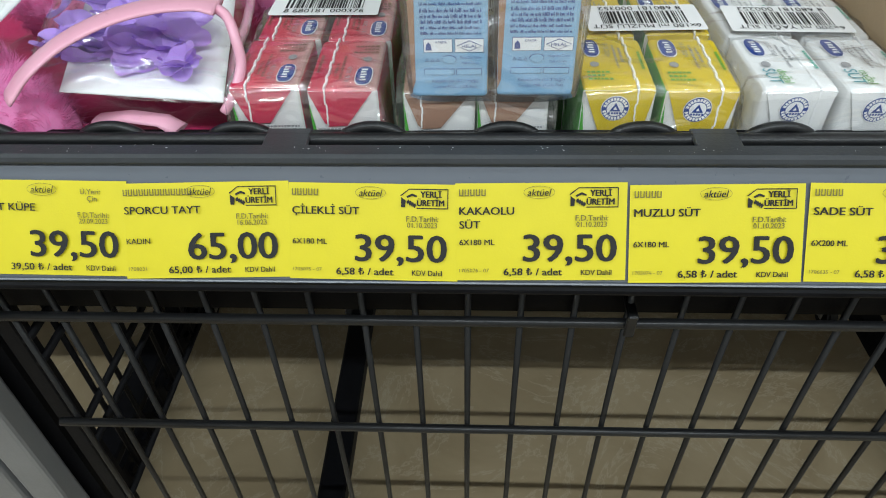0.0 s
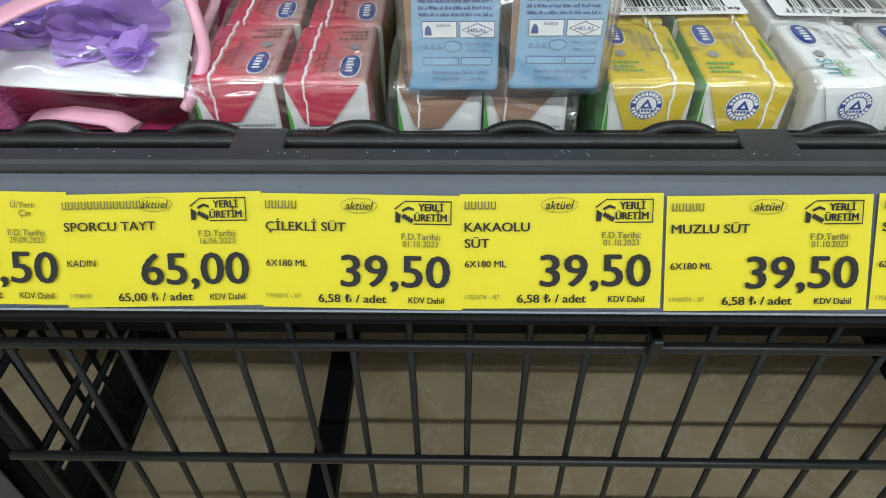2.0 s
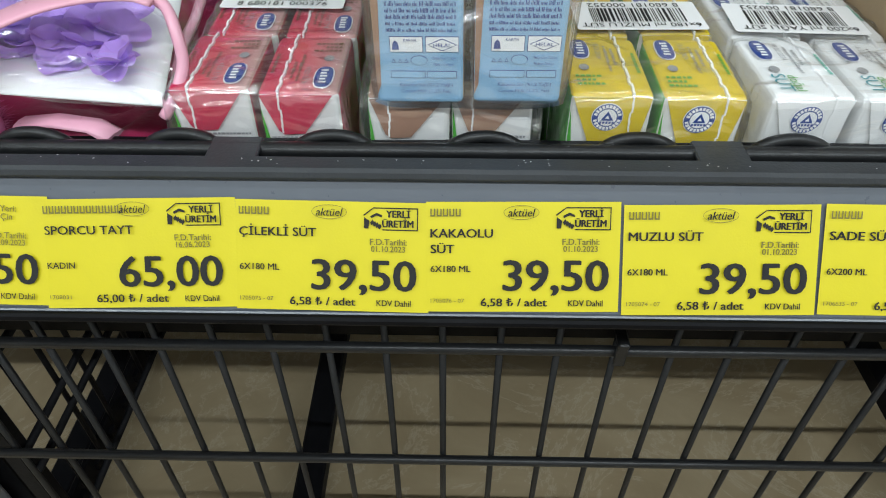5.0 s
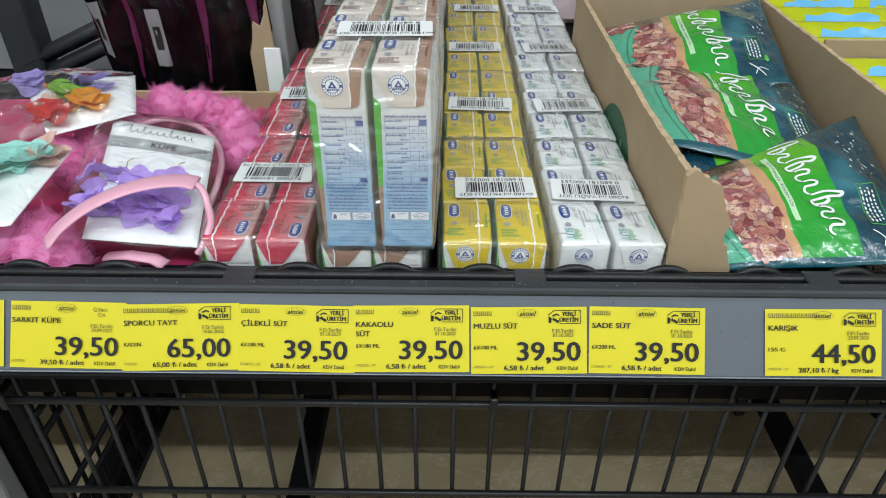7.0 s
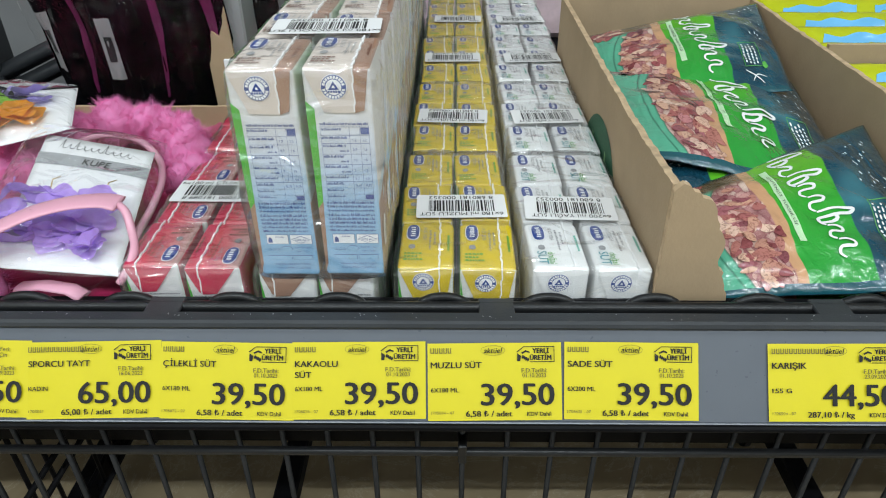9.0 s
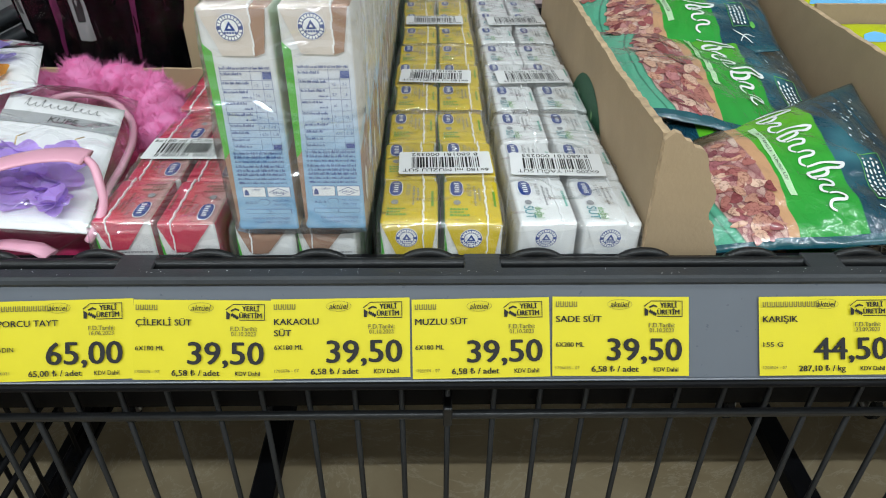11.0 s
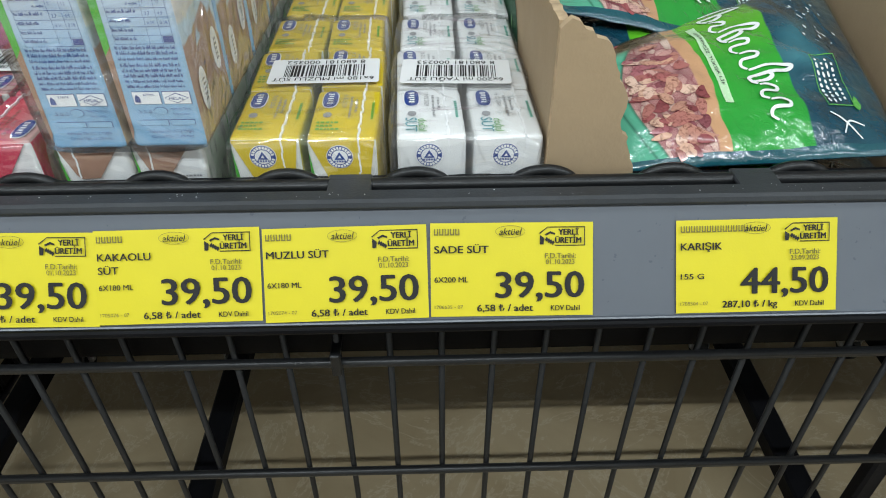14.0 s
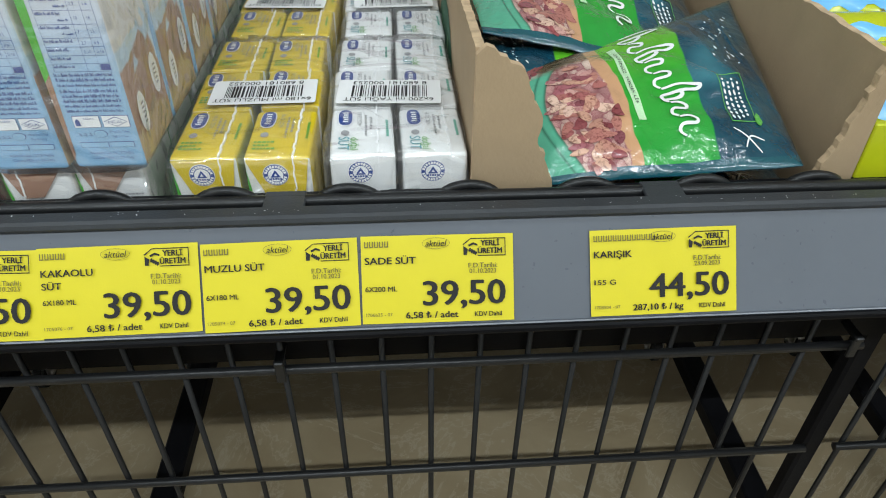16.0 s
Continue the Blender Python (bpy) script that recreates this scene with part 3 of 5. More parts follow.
def carton_meshes(fl):
    top, top2, ear, ear2, front, left, right, small, words, number = FLAVOURS[fl]
    sx = CW * 0.24
    bm = bmesh.new()
    box(bm, -CW / 2, CW / 2, -CD / 2, CD / 2, 0, CH, 0.0022, seg=3)
    bmesh.ops.bisect_plane(bm, geom=bm.verts[:] + bm.edges[:] + bm.faces[:], plane_co=(sx, 0, 0), plane_no=(1, 0, 0))
    names = [top, top2, front, left, right, ear, ear2, "paper", "green"]
    for f in bm.faces:
        c, n = f.calc_center_median(), f.normal
        if n.z > 0.5:
            f.material_index = 0 if c.x < sx else 1
        elif abs(n.x) > 0.75:
            f.material_index = 3 if n.x < 0 else 4
        else:
            f.material_index = 2
    for s, mi in ((-1, 8), (1, 8)):
        if fl != "plain" and not (fl == "cocoa" and s < 0):
            y = s * (CD / 2 + 0.0002)
            pts = [(s * CW * 0.485, CH - 0.0060), (s * CW * 0.485, CH - 0.0500), (s * CW * 0.33, CH - 0.0500)]
            f = bm.faces.new([bm.verts.new((x, y, z)) for x, z in pts])
            f.material_index = mi
    # folded ears, front and back, with a seam that runs over the top
    for s in (-1, 1):
        y = s * CD / 2
        wide = ([(-CW / 2 + 0.001, CH - 0.0012), (sx, CH - 0.0008), (sx, CH - 0.022), (-CW * 0.22, CH - 0.0215)], 5), ([(sx, CH - 0.0008), (CW / 2 - 0.001, CH - 0.0012), (CW * 0.38, CH - 0.0205), (sx, CH - 0.022)], 6)
        slim = ([(-CW * 0.41, CH - 0.0012), (sx, CH - 0.0008), (sx, CH - 0.0185), (-CW * 0.02, CH - 0.0180)], 5), ([(sx, CH - 0.0008), (CW / 2 - 0.001, CH - 0.0012), (CW * 0.30, CH - 0.0165), (sx, CH - 0.0185)], 6)
        for pts, mi in wide if s < 0 else slim:
            a = [bm.verts.new((x, y + s * 0.0001, z)) for x, z in pts]
            b = [bm.verts.new((x, y + s * 0.0009, z)) for x, z in pts]
            fs = [bm.faces.new(b)] + [bm.faces.new((a[i], a[(i + 1) % 4], b[(i + 1) % 4], b[i])) for i in range(4)]
            for f in fs:
                f.material_index = mi
            bmesh.ops.recalc_face_normals(bm, faces=fs)
    for y0 in range(12):
        a, b = -CD / 2 - 0.0004 + y0 * (CD + 0.0008) / 12, -CD / 2 - 0.0004 + (y0 + 1) * (CD + 0.0008) / 12
        j = 0.00035 * math.sin(y0 * 2.3)
        box(bm, sx - 0.0004 + j, sx + 0.0005 + j, a, b, CH - 0.0004, CH + 0.0010, mat=7)
    for k in range(6):
        z = CH - 0.0035 * k
        j = 0.0003 * math.sin(k * 2.1)
        for y in (-CD / 2 - 0.0013, CD / 2):
            if y < 0 or k < 5:
                box(bm, sx - 0.0003 + j, sx + 0.0004 + j, y, y + 0.0013, z - 0.0036, z, mat=7)
    body = mesh_of("carton", bm, names)
    # oval brand mark with a pale rim
    bm = bmesh.new()
    lx, ly = -CW * 0.27, CD * 0.27
    def oval(rx, ry, z, mi, c=(lx, ly), sq=0.75, n=20):
        vs = []
        for k in range(n):
            a = math.tau * k / n
            ca, sa = math.cos(a), math.sin(a)
            vs.append(bm.verts.new((c[0] + rx * math.copysign(abs(ca) ** sq, ca), c[1] + ry * math.copysign(abs(sa) ** sq, sa), z)))
        bm.faces.new(vs).material_index = mi
    oval(0.0041, 0.0090, CH + 0.0005, 1)
    oval(0.0036, 0.0084, CH + 0.0008, 0)
    for k in range(5):
        quad(bm, lx - 0.0014 + 0.0005 * (k % 2), lx + 0.0015, ly - 0.0056 + k * 0.0024, ly - 0.0042 + k * 0.0024, CH + 0.0011, 1)
    mark = mesh_of("brand_mark", bm, ["navy", "paper"])
    bm = bmesh.new()
    oval(0.0021, 0.0026, CH + 0.0006, 0, (lx, -CD * 0.06), 1.0)
    hole = mesh_of("straw_hole", bm, ["greylet"])
    bm = bmesh.new()
    rnd = random.Random(fl)
    for c in (1, 2):  # stamped dates and short lines, too small to read
        x = -CW * 0.04 + c * 0.0026
        y = CD * (0.38 - 0.05 * c)
        while y > -CD * (0.0 if c == 2 else 0.12):
            L = rnd.uniform(0.0005, 0.0013)
            quad(bm, x, x + rnd.uniform(0.0009, 0.0014), y - L, y, CH + 0.0005, 0)
            y -= L + 0.0007
    for c in range(0 if fl == "plain" else 3):
        y = -CD * 0.19 - c * 0.0032
        x = -CW * 0.40
        while x < -CW * 0.40 + (0.010, 0.007, 0.011)[c]:
            L = rnd.uniform(0.0008, 0.0020)
            quad(bm, x, x + L, y - 0.0017, y, CH + 0.0005, 1)
            x += L + 0.0006
    y = CD * 0.2
    while y > -CD * 0.15:
        quad(bm, CW * 0.38, CW * 0.38 + 0.0013, y - 0.0016, y, CH + 0.0005, 1)
        y -= 0.0022
    prints = mesh_of("print", bm, ["greylet" if fl != "strawberry" else "brownlet", small])
    # round mark on the front ear
    bm = bmesh.new()
    def disc(r, z, mi, n=28):
        bm.faces.new([bm.verts.new((r * math.cos(math.tau * k / n), r * math.sin(math.tau * k / n), z)) for k in range(n)]).material_index = mi
    disc(0.0062, 0.0, 0); disc(0.0059, 0.0002, 1); disc(0.0037, 0.0004, 0)
    bm.faces.new([bm.verts.new(p) for p in ((-0.0025, -0.0012, 0.0006), (0.0025, -0.0012, 0.0006), (0.0, 0.0029, 0.0006))]).material_index = 1
    bm.faces.new([bm.verts.new(p) for p in ((-0.0009, -0.0003, 0.0008), (0.0009, -0.0003, 0.0008), (0.0, 0.0013, 0.0008))]).material_index = 0
    for k in range(22):
        if k in (0, 11):
            continue
        a = math.tau * k / 22
        c, s = math.cos(a), math.sin(a)
        p = Vector((c, s, 0)) * 0.0048
        t, n = Vector((-s, c, 0)) * 0.0005, Vector((c, s, 0)) * 0.0007
        bm.faces.new([bm.verts.new(p + d + Vector((0, 0, 0.0004))) for d in (-t - n, -t + n, t + n, t - n)]).material_index = 0
    for k in range(5):
        quad(bm, -0.0028 + 0.0012 * k, -0.0020 + 0.0012 * k, -0.0026, -0.0016, 0.0006, 1)
    seal = mesh_of("round_mark", bm, ["paper", "navy"])
    return body, mark, hole, prints, seal


def front_print():
    """Table, marks and fine print on the tall front of a cocoa carton: bars for what is too small to read."""
    bm = bmesh.new()
    rnd = random.Random(5)

    def q(x0, x1, z0, z1, mi=0, y=-0.0003):
        bm.faces.new([bm.verts.new(p) for p in ((x0, y, z0), (x1, y, z0), (x1, y, z1), (x0, y, z1))]).material_index = mi

    L, R, T = -CW * 0.36, CW * 0.42, CH - 0.0265

    def line(z, x0, x1, h):
        """Words of narrow upright ticks."""
        x = x0
        while x < x1 - 0.0004:
            for _ in range(rnd.randint(2, 7)):
                w = rnd.uniform(0.00022, 0.00042)
                if x + w > x1:
                    break
                q(x, x + w, z, z + h * rnd.choice((0.7, 0.7, 1.0, 1.15)))
                x += w + 0.00016
            x += 0.0005

    def words(text, x, z, h, wide=0.0, mi=0, y=-0.0010):
        src = text_mesh(text, 1.0, "ink")
        hi = max(v.co.x for v in src.vertices)
        fx = wide / hi if wide else h / CAPS
        vs = [bm.verts.new((x + v.co.x * fx, y, z + v.co.y * h / CAPS)) for v in src.vertices]
        for p in src.polygons:
            bm.faces.new([vs[i] for i in p.vertices]).material_index = mi

    line(T + 0.0005, L, R, 0.0012)
    heights = [0.0040, 0.0040, 0.0052, 0.0052, 0.0052, 0.0034, 0.0034, 0.0032, 0.0032]
    values = [("", ""), ("1,2", "2,2"), ("0,9", "1,6"), ("10", "18"), ("7", "13"), ("2,7", "4,9"), ("0,10", "0,18"), ("", ""), ("", "")]
    z = T - 0.0003
    c1, c2 = L + 0.0152, L + 0.0206
    for i, (h, pair) in enumerate(zip(heights, values)):
        q(L, R, z - 0.00007, z + 0.00007)
        line(z - 0.0017, L + 0.0004, L + rnd.uniform(0.009, 0.0140), 0.0011)
        if h > 0.0050:
            line(z - 0.0040, L + 0.0090, L + 0.0140, 0.0008)
        for cx, text in zip((c1, c2), pair):
            if text:
                words(text, cx + 0.0008, z - h * 0.5 - 0.0006, 0.00125)
        if i in (0, 8):
            q(c2, R, z - h + 0.0004, z - 0.0004, 0, -0.0002)
        z -= h
    q(L, R, z - 0.00007, z + 0.00007)
    for x in (L, c1 - 0.0004, c2 - 0.0004, R):
        q(x - 0.00007, x + 0.00007, z, T)
    z -= 0.0020
    for i in range(8):
        line(z, L - 0.001, R, 0.0010 if i in (2, 6, 7) else 0.0013)
        z -= 0.0021 if i != 2 else 0.0026
    z += 0.0006
    for x0 in (L, L + 0.0134):
        q(x0, x0 + 0.0124, z - 0.0054, z)
        q(x0 + 0.0002, x0 + 0.0122, z - 0.0052, z - 0.0002, 1, -0.0005)
    words("KARMA", L + 0.0052, z - 0.0016, 0.0010)
    for k in range(2):
        line(z - 0.0031 - 0.0014 * k, L + 0.0042, L + 0.0115, 0.0008)
    m0, zc = L + 0.0196, z - 0.0027
    outer, inner = (0.0055, 0.0022), (0.0051, 0.0019)
    for (a, b), mi, y in ((outer, 0, -0.0007), (inner, 1, -0.0008)):
        bm.faces.new([bm.verts.new((m0 + dx, y, zc + dz)) for dx, dz in ((-a, 0), (0, -b), (a, 0), (0, b))]).material_index = mi
    words("HELAL", m0 - 0.0034, zc - 0.0006, 0.0012, 0.0068)
    tree = [(0.0, -0.0016), (0.0013, -0.0016), (0.0010, 0.0006), (0.0, 0.0016), (-0.0010, 0.0006), (-0.0013, -0.0016)]
    bm.faces.new([bm.verts.new((L + 0.0022 + a, -0.0009, zc + b)) for a, b in tree])
    z -= 0.0090
    for k in range(3):
        x = L + 0.0004 + k * 0.0024
        for tri, mi, y in ((1.0, 0, -0.0004), (0.6, 2, -0.0006)):
            bm.faces.new([bm.verts.new((x + 0.0008 + a * tri, y, z + 0.0006 + b * tri)) for a, b in ((-0.0008, -0.0007), (0.0008, -0.0007), (0.0, 0.0008))]).material_index = mi
    for r, mi, y in ((1.0, 0, -0.0004), (0.92, 2, -0.0006)):
        bm.faces.new([bm.verts.new((L + 0.0108 + 0.0032 * r * math.cos(t), y, z + 0.0008 + 0.0017 * r * math.sin(t))) for t in [math.tau * k / 20 for k in range(20)]]).material_index = mi
    line(z + 0.0008, L + 0.0096, L + 0.0120, 0.0007)
    line(z - 0.0003, L + 0.0088, L + 0.0128, 0.0007)
    words("Menşe Ülke: Türkiye", L + 0.0156, z + 0.0014, 0.0010, R - L - 0.0160)
    words("Made in Türkiye", L + 0.0162, z - 0.0008, 0.0010, R - L - 0.0175)
    q(L - 0.0002, L + 0.0130, z - 0.0056, z - 0.0030)
    q(L, L + 0.0128, z - 0.0054, z - 0.0032, 2, -0.0005)
    line(z - 0.0048, L + 0.0006, L + 0.0120, 0.0010)
    q(L + 0.0138, R, z - 0.0056, z - 0.0030)
    q(L + 0.0140, R - 0.0002, z - 0.0054, z - 0.0032, 2, -0.0005)
    line(z - 0.0049, L + 0.0164, R - 0.0010, 0.0013)
    words("Kakaolu Süt (%1,2 Yağlı)", L + 0.0030, z - 0.0084, 0.0012, 0.0205)
    words("Cocoa Milk (1,2% Fat)", L + 0.0034, z - 0.0107, 0.0012, 0.0195)
    for v in bm.verts:
        v.co.z = CH - (CH - v.co.z) * 1.085
        v.co.x = CW * 0.42 - (CW * 0.42 - v.co.x) * 0.94
    for mi, pts in ((3, ((-0.490, 0.016), (-0.490, 0.074), (-0.400, 0.070), (-0.375, 0.045), (-0.365, 0.020))), (4, ((-0.488, 0.074), (-0.485, 0.112), (-0.440, 0.108), (-0.400, 0.070)))):
        bm.faces.new([bm.verts.new((CW * a, -0.0002, CH - b)) for a, b in pts]).material_index = mi
    return mesh_of("fine_print", bm, ["tableink", "paper", "skyblue", "green", "cocoa"])


M["skyblue"] = surface("pale blue printed carton", (0.27, 0.48, 0.67), 0.35, 0.0, 0.05, 45, 0.1, 800)
PRINT_FRONT = front_print()


def film_mesh(w, d, h, seed):
    """A loose sleeve round a pack, tighter at its ends, with soft creases."""
    bm = bmesh.new()
    bmesh.ops.create_cube(bm, size=1.0)
    bmesh.ops.subdivide_edges(bm, edges=bm.edges[:], cuts=17, use_grid_fill=True)
    for v in bm.verts:
        p = v.co.copy()
        e = 1.0 - 0.045 * (abs(2 * p.x) ** 6) * (abs(2 * p.z) ** 6)
        q = Vector((p.x * w * e, p.y * d, p.z * h * e))
        k = noise.noise(Vector((q.x * 40, q.y * 90, q.z * 45)) + Vector((seed * 3.1, 0, seed))) * 0.0018
        v.co = q + Vector((math.copysign(1, p.x) * max(0, k) if abs(p.x) > 0.49 else 0, math.copysign(1, p.y) * abs(k) if abs(p.y) > 0.49 else 0, max(0.0, k) if p.z > 0.49 else 0))
        if abs(p.x) > 0.49:
            v.co.x += math.copysign(0.0016, p.x) * abs(math.sin(3 * math.pi * (p.y + 0.5))) * (0.5 + p.z)
        v.co.z += h / 2
    for f in bm.faces:
        f.smooth = True
    return mesh_of("film", bm, "film")


FILMS = [film_mesh(CW + XP + 0.0046, CD * 3 + 0.0100, CH + 0.0022, s) for s in range(3)]


def sticker_mesh(fl):
    words, number = FLAVOURS[fl][8:]
    bm = bmesh.new()
    w, h = 0.0575, 0.0300
    pts = []
    for cx, cy, a0 in ((w / 2 - 0.0015, h / 2 - 0.0015, 0), (-w / 2 + 0.0015, h / 2 - 0.0015, 90), (-w / 2 + 0.0015, -h / 2 + 0.0015, 180), (w / 2 - 0.0015, -h / 2 + 0.0015, 270)):
        pts += [(cx + 0.0015 * math.cos(radians(a0 + k * 30)), cy + 0.0015 * math.sin(radians(a0 + k * 30))) for k in range(4)]
    slab(bm, pts, 0, 0.0002)
    paper = mesh_of("sticker", bm, "paper")
    bm = bmesh.new()
    rnd = random.Random(number)
    x = -0.0210
    while x < 0.0208:
        b = rnd.choice((0.00042, 0.00042, 0.00084, 0.00126))
        quad(bm, x, min(x + b, 0.0210), -0.0070, 0.0074, 0.0004)
        x += b + rnd.choice((0.00042, 0.00042, 0.00084, 0.0011))
    return paper, mesh_of("barcode", bm, "ink")


def teal_arc():
    bm = bmesh.new()
    ring = [(CW * 0.36 * math.cos(math.pi * k / 16), CH - 0.0290 + 0.0075 * math.sin(math.pi * k / 16)) for k in range(17)]
    bm.faces.new([bm.verts.new((x, 0, z)) for x, z in ring[::-1]])
    return mesh_of("teal_arc", bm, "teal")


def low_print():
    bm = bmesh.new()
    rnd = random.Random(31)
    x = -CW * 0.42
    while x < CW * 0.40:
        w = rnd.uniform(0.0007, 0.0019)
        bm.faces.new([bm.verts.new((a, 0, b)) for a, b in ((x, 0), (x, 0.0009), (x + w, 0.0009), (x + w, 0))])
        x += w + 0.0005
    return mesh_of("small_print", bm, "greylet")


def oval_mark():
    bm = bmesh.new()
    bm.faces.new([bm.verts.new((0, 0.0052 * math.cos(t), 0.0098 * math.sin(t))) for t in [math.tau * k / 24 for k in range(24)]])
    for k in range(5):
        bm.faces.new([bm.verts.new((0.0003, a, b)) for a, b in ((-0.0016, -0.0050 + 0.0022 * k), (0.0016, -0.0050 + 0.0022 * k), (0.0016, -0.0040 + 0.0022 * k), (-0.0016, -0.0040 + 0.0022 * k))]).material_index = 1
    return mesh_of("oval_mark", bm, ["paper", "greylet"])


TEAL_ARC, LOW_PRINT, OVAL = teal_arc(), low_print(), oval_mark()
DATES = [text_mesh(w, 0.0033, "greylet") for w in ("18 02 2024", "16 02 2024")]
CARTONS = {fl: carton_meshes(fl) for fl in FLAVOURS}
STICKERS = {fl: sticker_mesh(fl) for fl in FLAVOURS}
LABELS = {"cocoa_back": "shrink-wrapped six-pack of white and brown cocoa milk cartons", "strawberry": "shrink-wrapped six-pack of red strawberry milk cartons", "cocoa": "shrink-wrapped six-pack of beige and brown cocoa milk cartons",
          "banana": "shrink-wrapped six-pack of yellow banana milk cartons", "plain": "shrink-wrapped six-pack of white plain milk cartons"}


def six_pack(fl, x, y, z, turn=0.0, seed=0, tall_print=False):
    rnd = random.Random(seed)
    p = thing("milk_six_pack", LABELS[fl], "milk pack", pose(x, y, z, 0, 0, turn), group=fl + " milk packs")
    body, mark, hole, prints, seal = CARTONS[fl]
    for j in range(3):
        for i in range(2):
            cx, cy = (i - 0.5) * XP, (j - 1) * (CD + 0.0026)
            c = part("carton", body, None, p, m=pose(cx, cy, rnd.uniform(0, 0.0010), rnd.uniform(-0.9, 0.9), rnd.uniform(-0.7, 0.7), rnd.uniform(-1.4, 1.4)))
            part("brand_mark", mark, None, c)
            part("straw_hole", hole, None, c)
            part("print", prints, None, c)
            if j == 2 and fl in ("strawberry", "cocoa_back"):
                part("small_print", LOW_PRINT, None, c, m=pose(0, CD / 2 + 0.0004, CH - 0.0205))
            if fl == "plain":
                part("name_print", text_mesh("SÜT", 0.0078, "teal"), None, c, m=pose(-CW * 0.37, -CD * 0.14, CH + 0.0006, 0, 0, -90))
                part("name_print", text_mesh("doğal", 0.0056, "greenlet"), None, c, m=pose(-CW * 0.18, -CD * 0.16, CH + 0.0006, 0, 0, -90))
            part("date_print", DATES[i], None, c, m=pose(-CW * 0.075, CD * 0.40, CH + 0.0006, 0, 0, -90))
            if j == 0:
                part("round_mark", seal, None, c, m=pose(-CW * 0.04, -CD / 2 - 0.0012, CH - 0.0090, 90, 0, 0))
                if fl == "plain":
                    part("teal_arc", TEAL_ARC, None, c, m=pose(0, -CD / 2 - 0.0004, 0))
            if fl == "cocoa" and i == 1:
                for oy, oz in ((-0.012, 0.022), (0.013, 0.030)):
                    part("oval_mark", OVAL, None, c, m=pose(CW / 2 + 0.0004, oy, oz, 0, 0, 0))
            if j == 0:
                if tall_print:
                    part("fine_print", PRINT_FRONT, None, c, m=pose(0, -CD / 2, 0))
    part("film", FILMS[seed % 3], None, p, "clear crinkled shrink film").visible_shadow = False
    s = part("barcode_sticker", STICKERS[fl][0], None, p, "white barcode sticker", m=pose(rnd.uniform(-0.003, 0.004), -0.012 + rnd.uniform(-0.003, 0.003), CH + 0.0034, 0, 0, 180 + rnd.uniform(-3, 3)))
    part("barcode", STICKERS[fl][1], None, s)
    part("sticker_line", text_mesh(FLAVOURS[fl][8], 0.0056, "ink", 0.0, 0, "CENTER"), "ink", s, m=pose(0, 0.0088, 0.0005))
    part("sticker_number", text_mesh(FLAVOURS[fl][9], 0.0060, "ink", 0.0, 0, "CENTER"), "ink", s, m=pose(0, -0.0125, 0.0005))
    return p


PITCH = 0.1605
DY = CD * 1.5 + 0.0036
for k in range(5):
    six_pack("banana", 0.0815 + 0.0008 * k, 0.2650 + DY + k * PITCH, DECK, random.uniform(-0.7, 0.7), 10 + k)
    six_pack("plain", 0.1570 + 0.0010 * k, 0.2650 + DY + k * PITCH, DECK, random.uniform(-0.7, 0.7), 20 + k)
    six_pack("cocoa_back", 0.0020 + 0.0005 * k, 0.2650 + DY + k * PITCH, DECK, 180 + random.uniform(-0.7, 0.7), 30 + k)
    if k < 4:
        six_pack("cocoa", 0.0095 - 0.0005 * k, 0.2555 + DY + k * PITCH, DECK + CH + 0.0014, random.uniform(-1, 1), 40 + k, k == 0)
    six_pack("strawberry", -0.0745 - 0.002 * k, 0.2650 + DY + k * PITCH, DECK, 180 + random.uniform(-0.7, 0.7), 50 + k)

# ---- cardboard trays ----


def torn(pts, step=0.004, amp=0.0012, seed=1, keep=()):
    """An outline with small tears between its corners; edges in keep stay straight."""
    rnd = random.Random(seed)
    out = []
    for i, (a, b) in enumerate(zip(pts, pts[1:] + pts[:1])):
        out.append(a)
        if i in keep:
            continue
        d = math.hypot(b[0] - a[0], b[1] - a[1])
        n = int(d / step)
        for k in range(1, n):
            f = k / n
            out.append((a[0] + (b[0] - a[0]) * f + rnd.uniform(-amp, amp), a[1] + (b[1] - a[1]) * f + rnd.uniform(-amp, amp)))
    return out


def wall_piece(outline, thick, axis, at, name, parent, label=""):
    """A board cut to an outline: axis 'x' stands across y and z, axis 'y' across x and z."""
    bm = bmesh.new()
    fs = slab(bm, outline, 0, thick, 0)
    for f in fs[2:]:
        f.material_index = 1
    if axis == "x":
        m = Matrix(((0, 0, 1, at), (1, 0, 0, 0), (0, 1, 0, 0), (0, 0, 0, 1)))
    else:
        m = Matrix(((1, 0, 0, 0), (0, 0, 1, at), (0, 1, 0, 0), (0, 0, 0, 1)))
    bmesh.ops.transform(bm, matrix=m, verts=bm.verts[:])
    bmesh.ops.recalc_face_normals(bm, faces=bm.faces[:])
    bmesh.ops.triangulate(bm, faces=[f for f in bm.faces if len(f.verts) > 4])
    return part(name, bm, ["card", "cardedge"], parent, label)


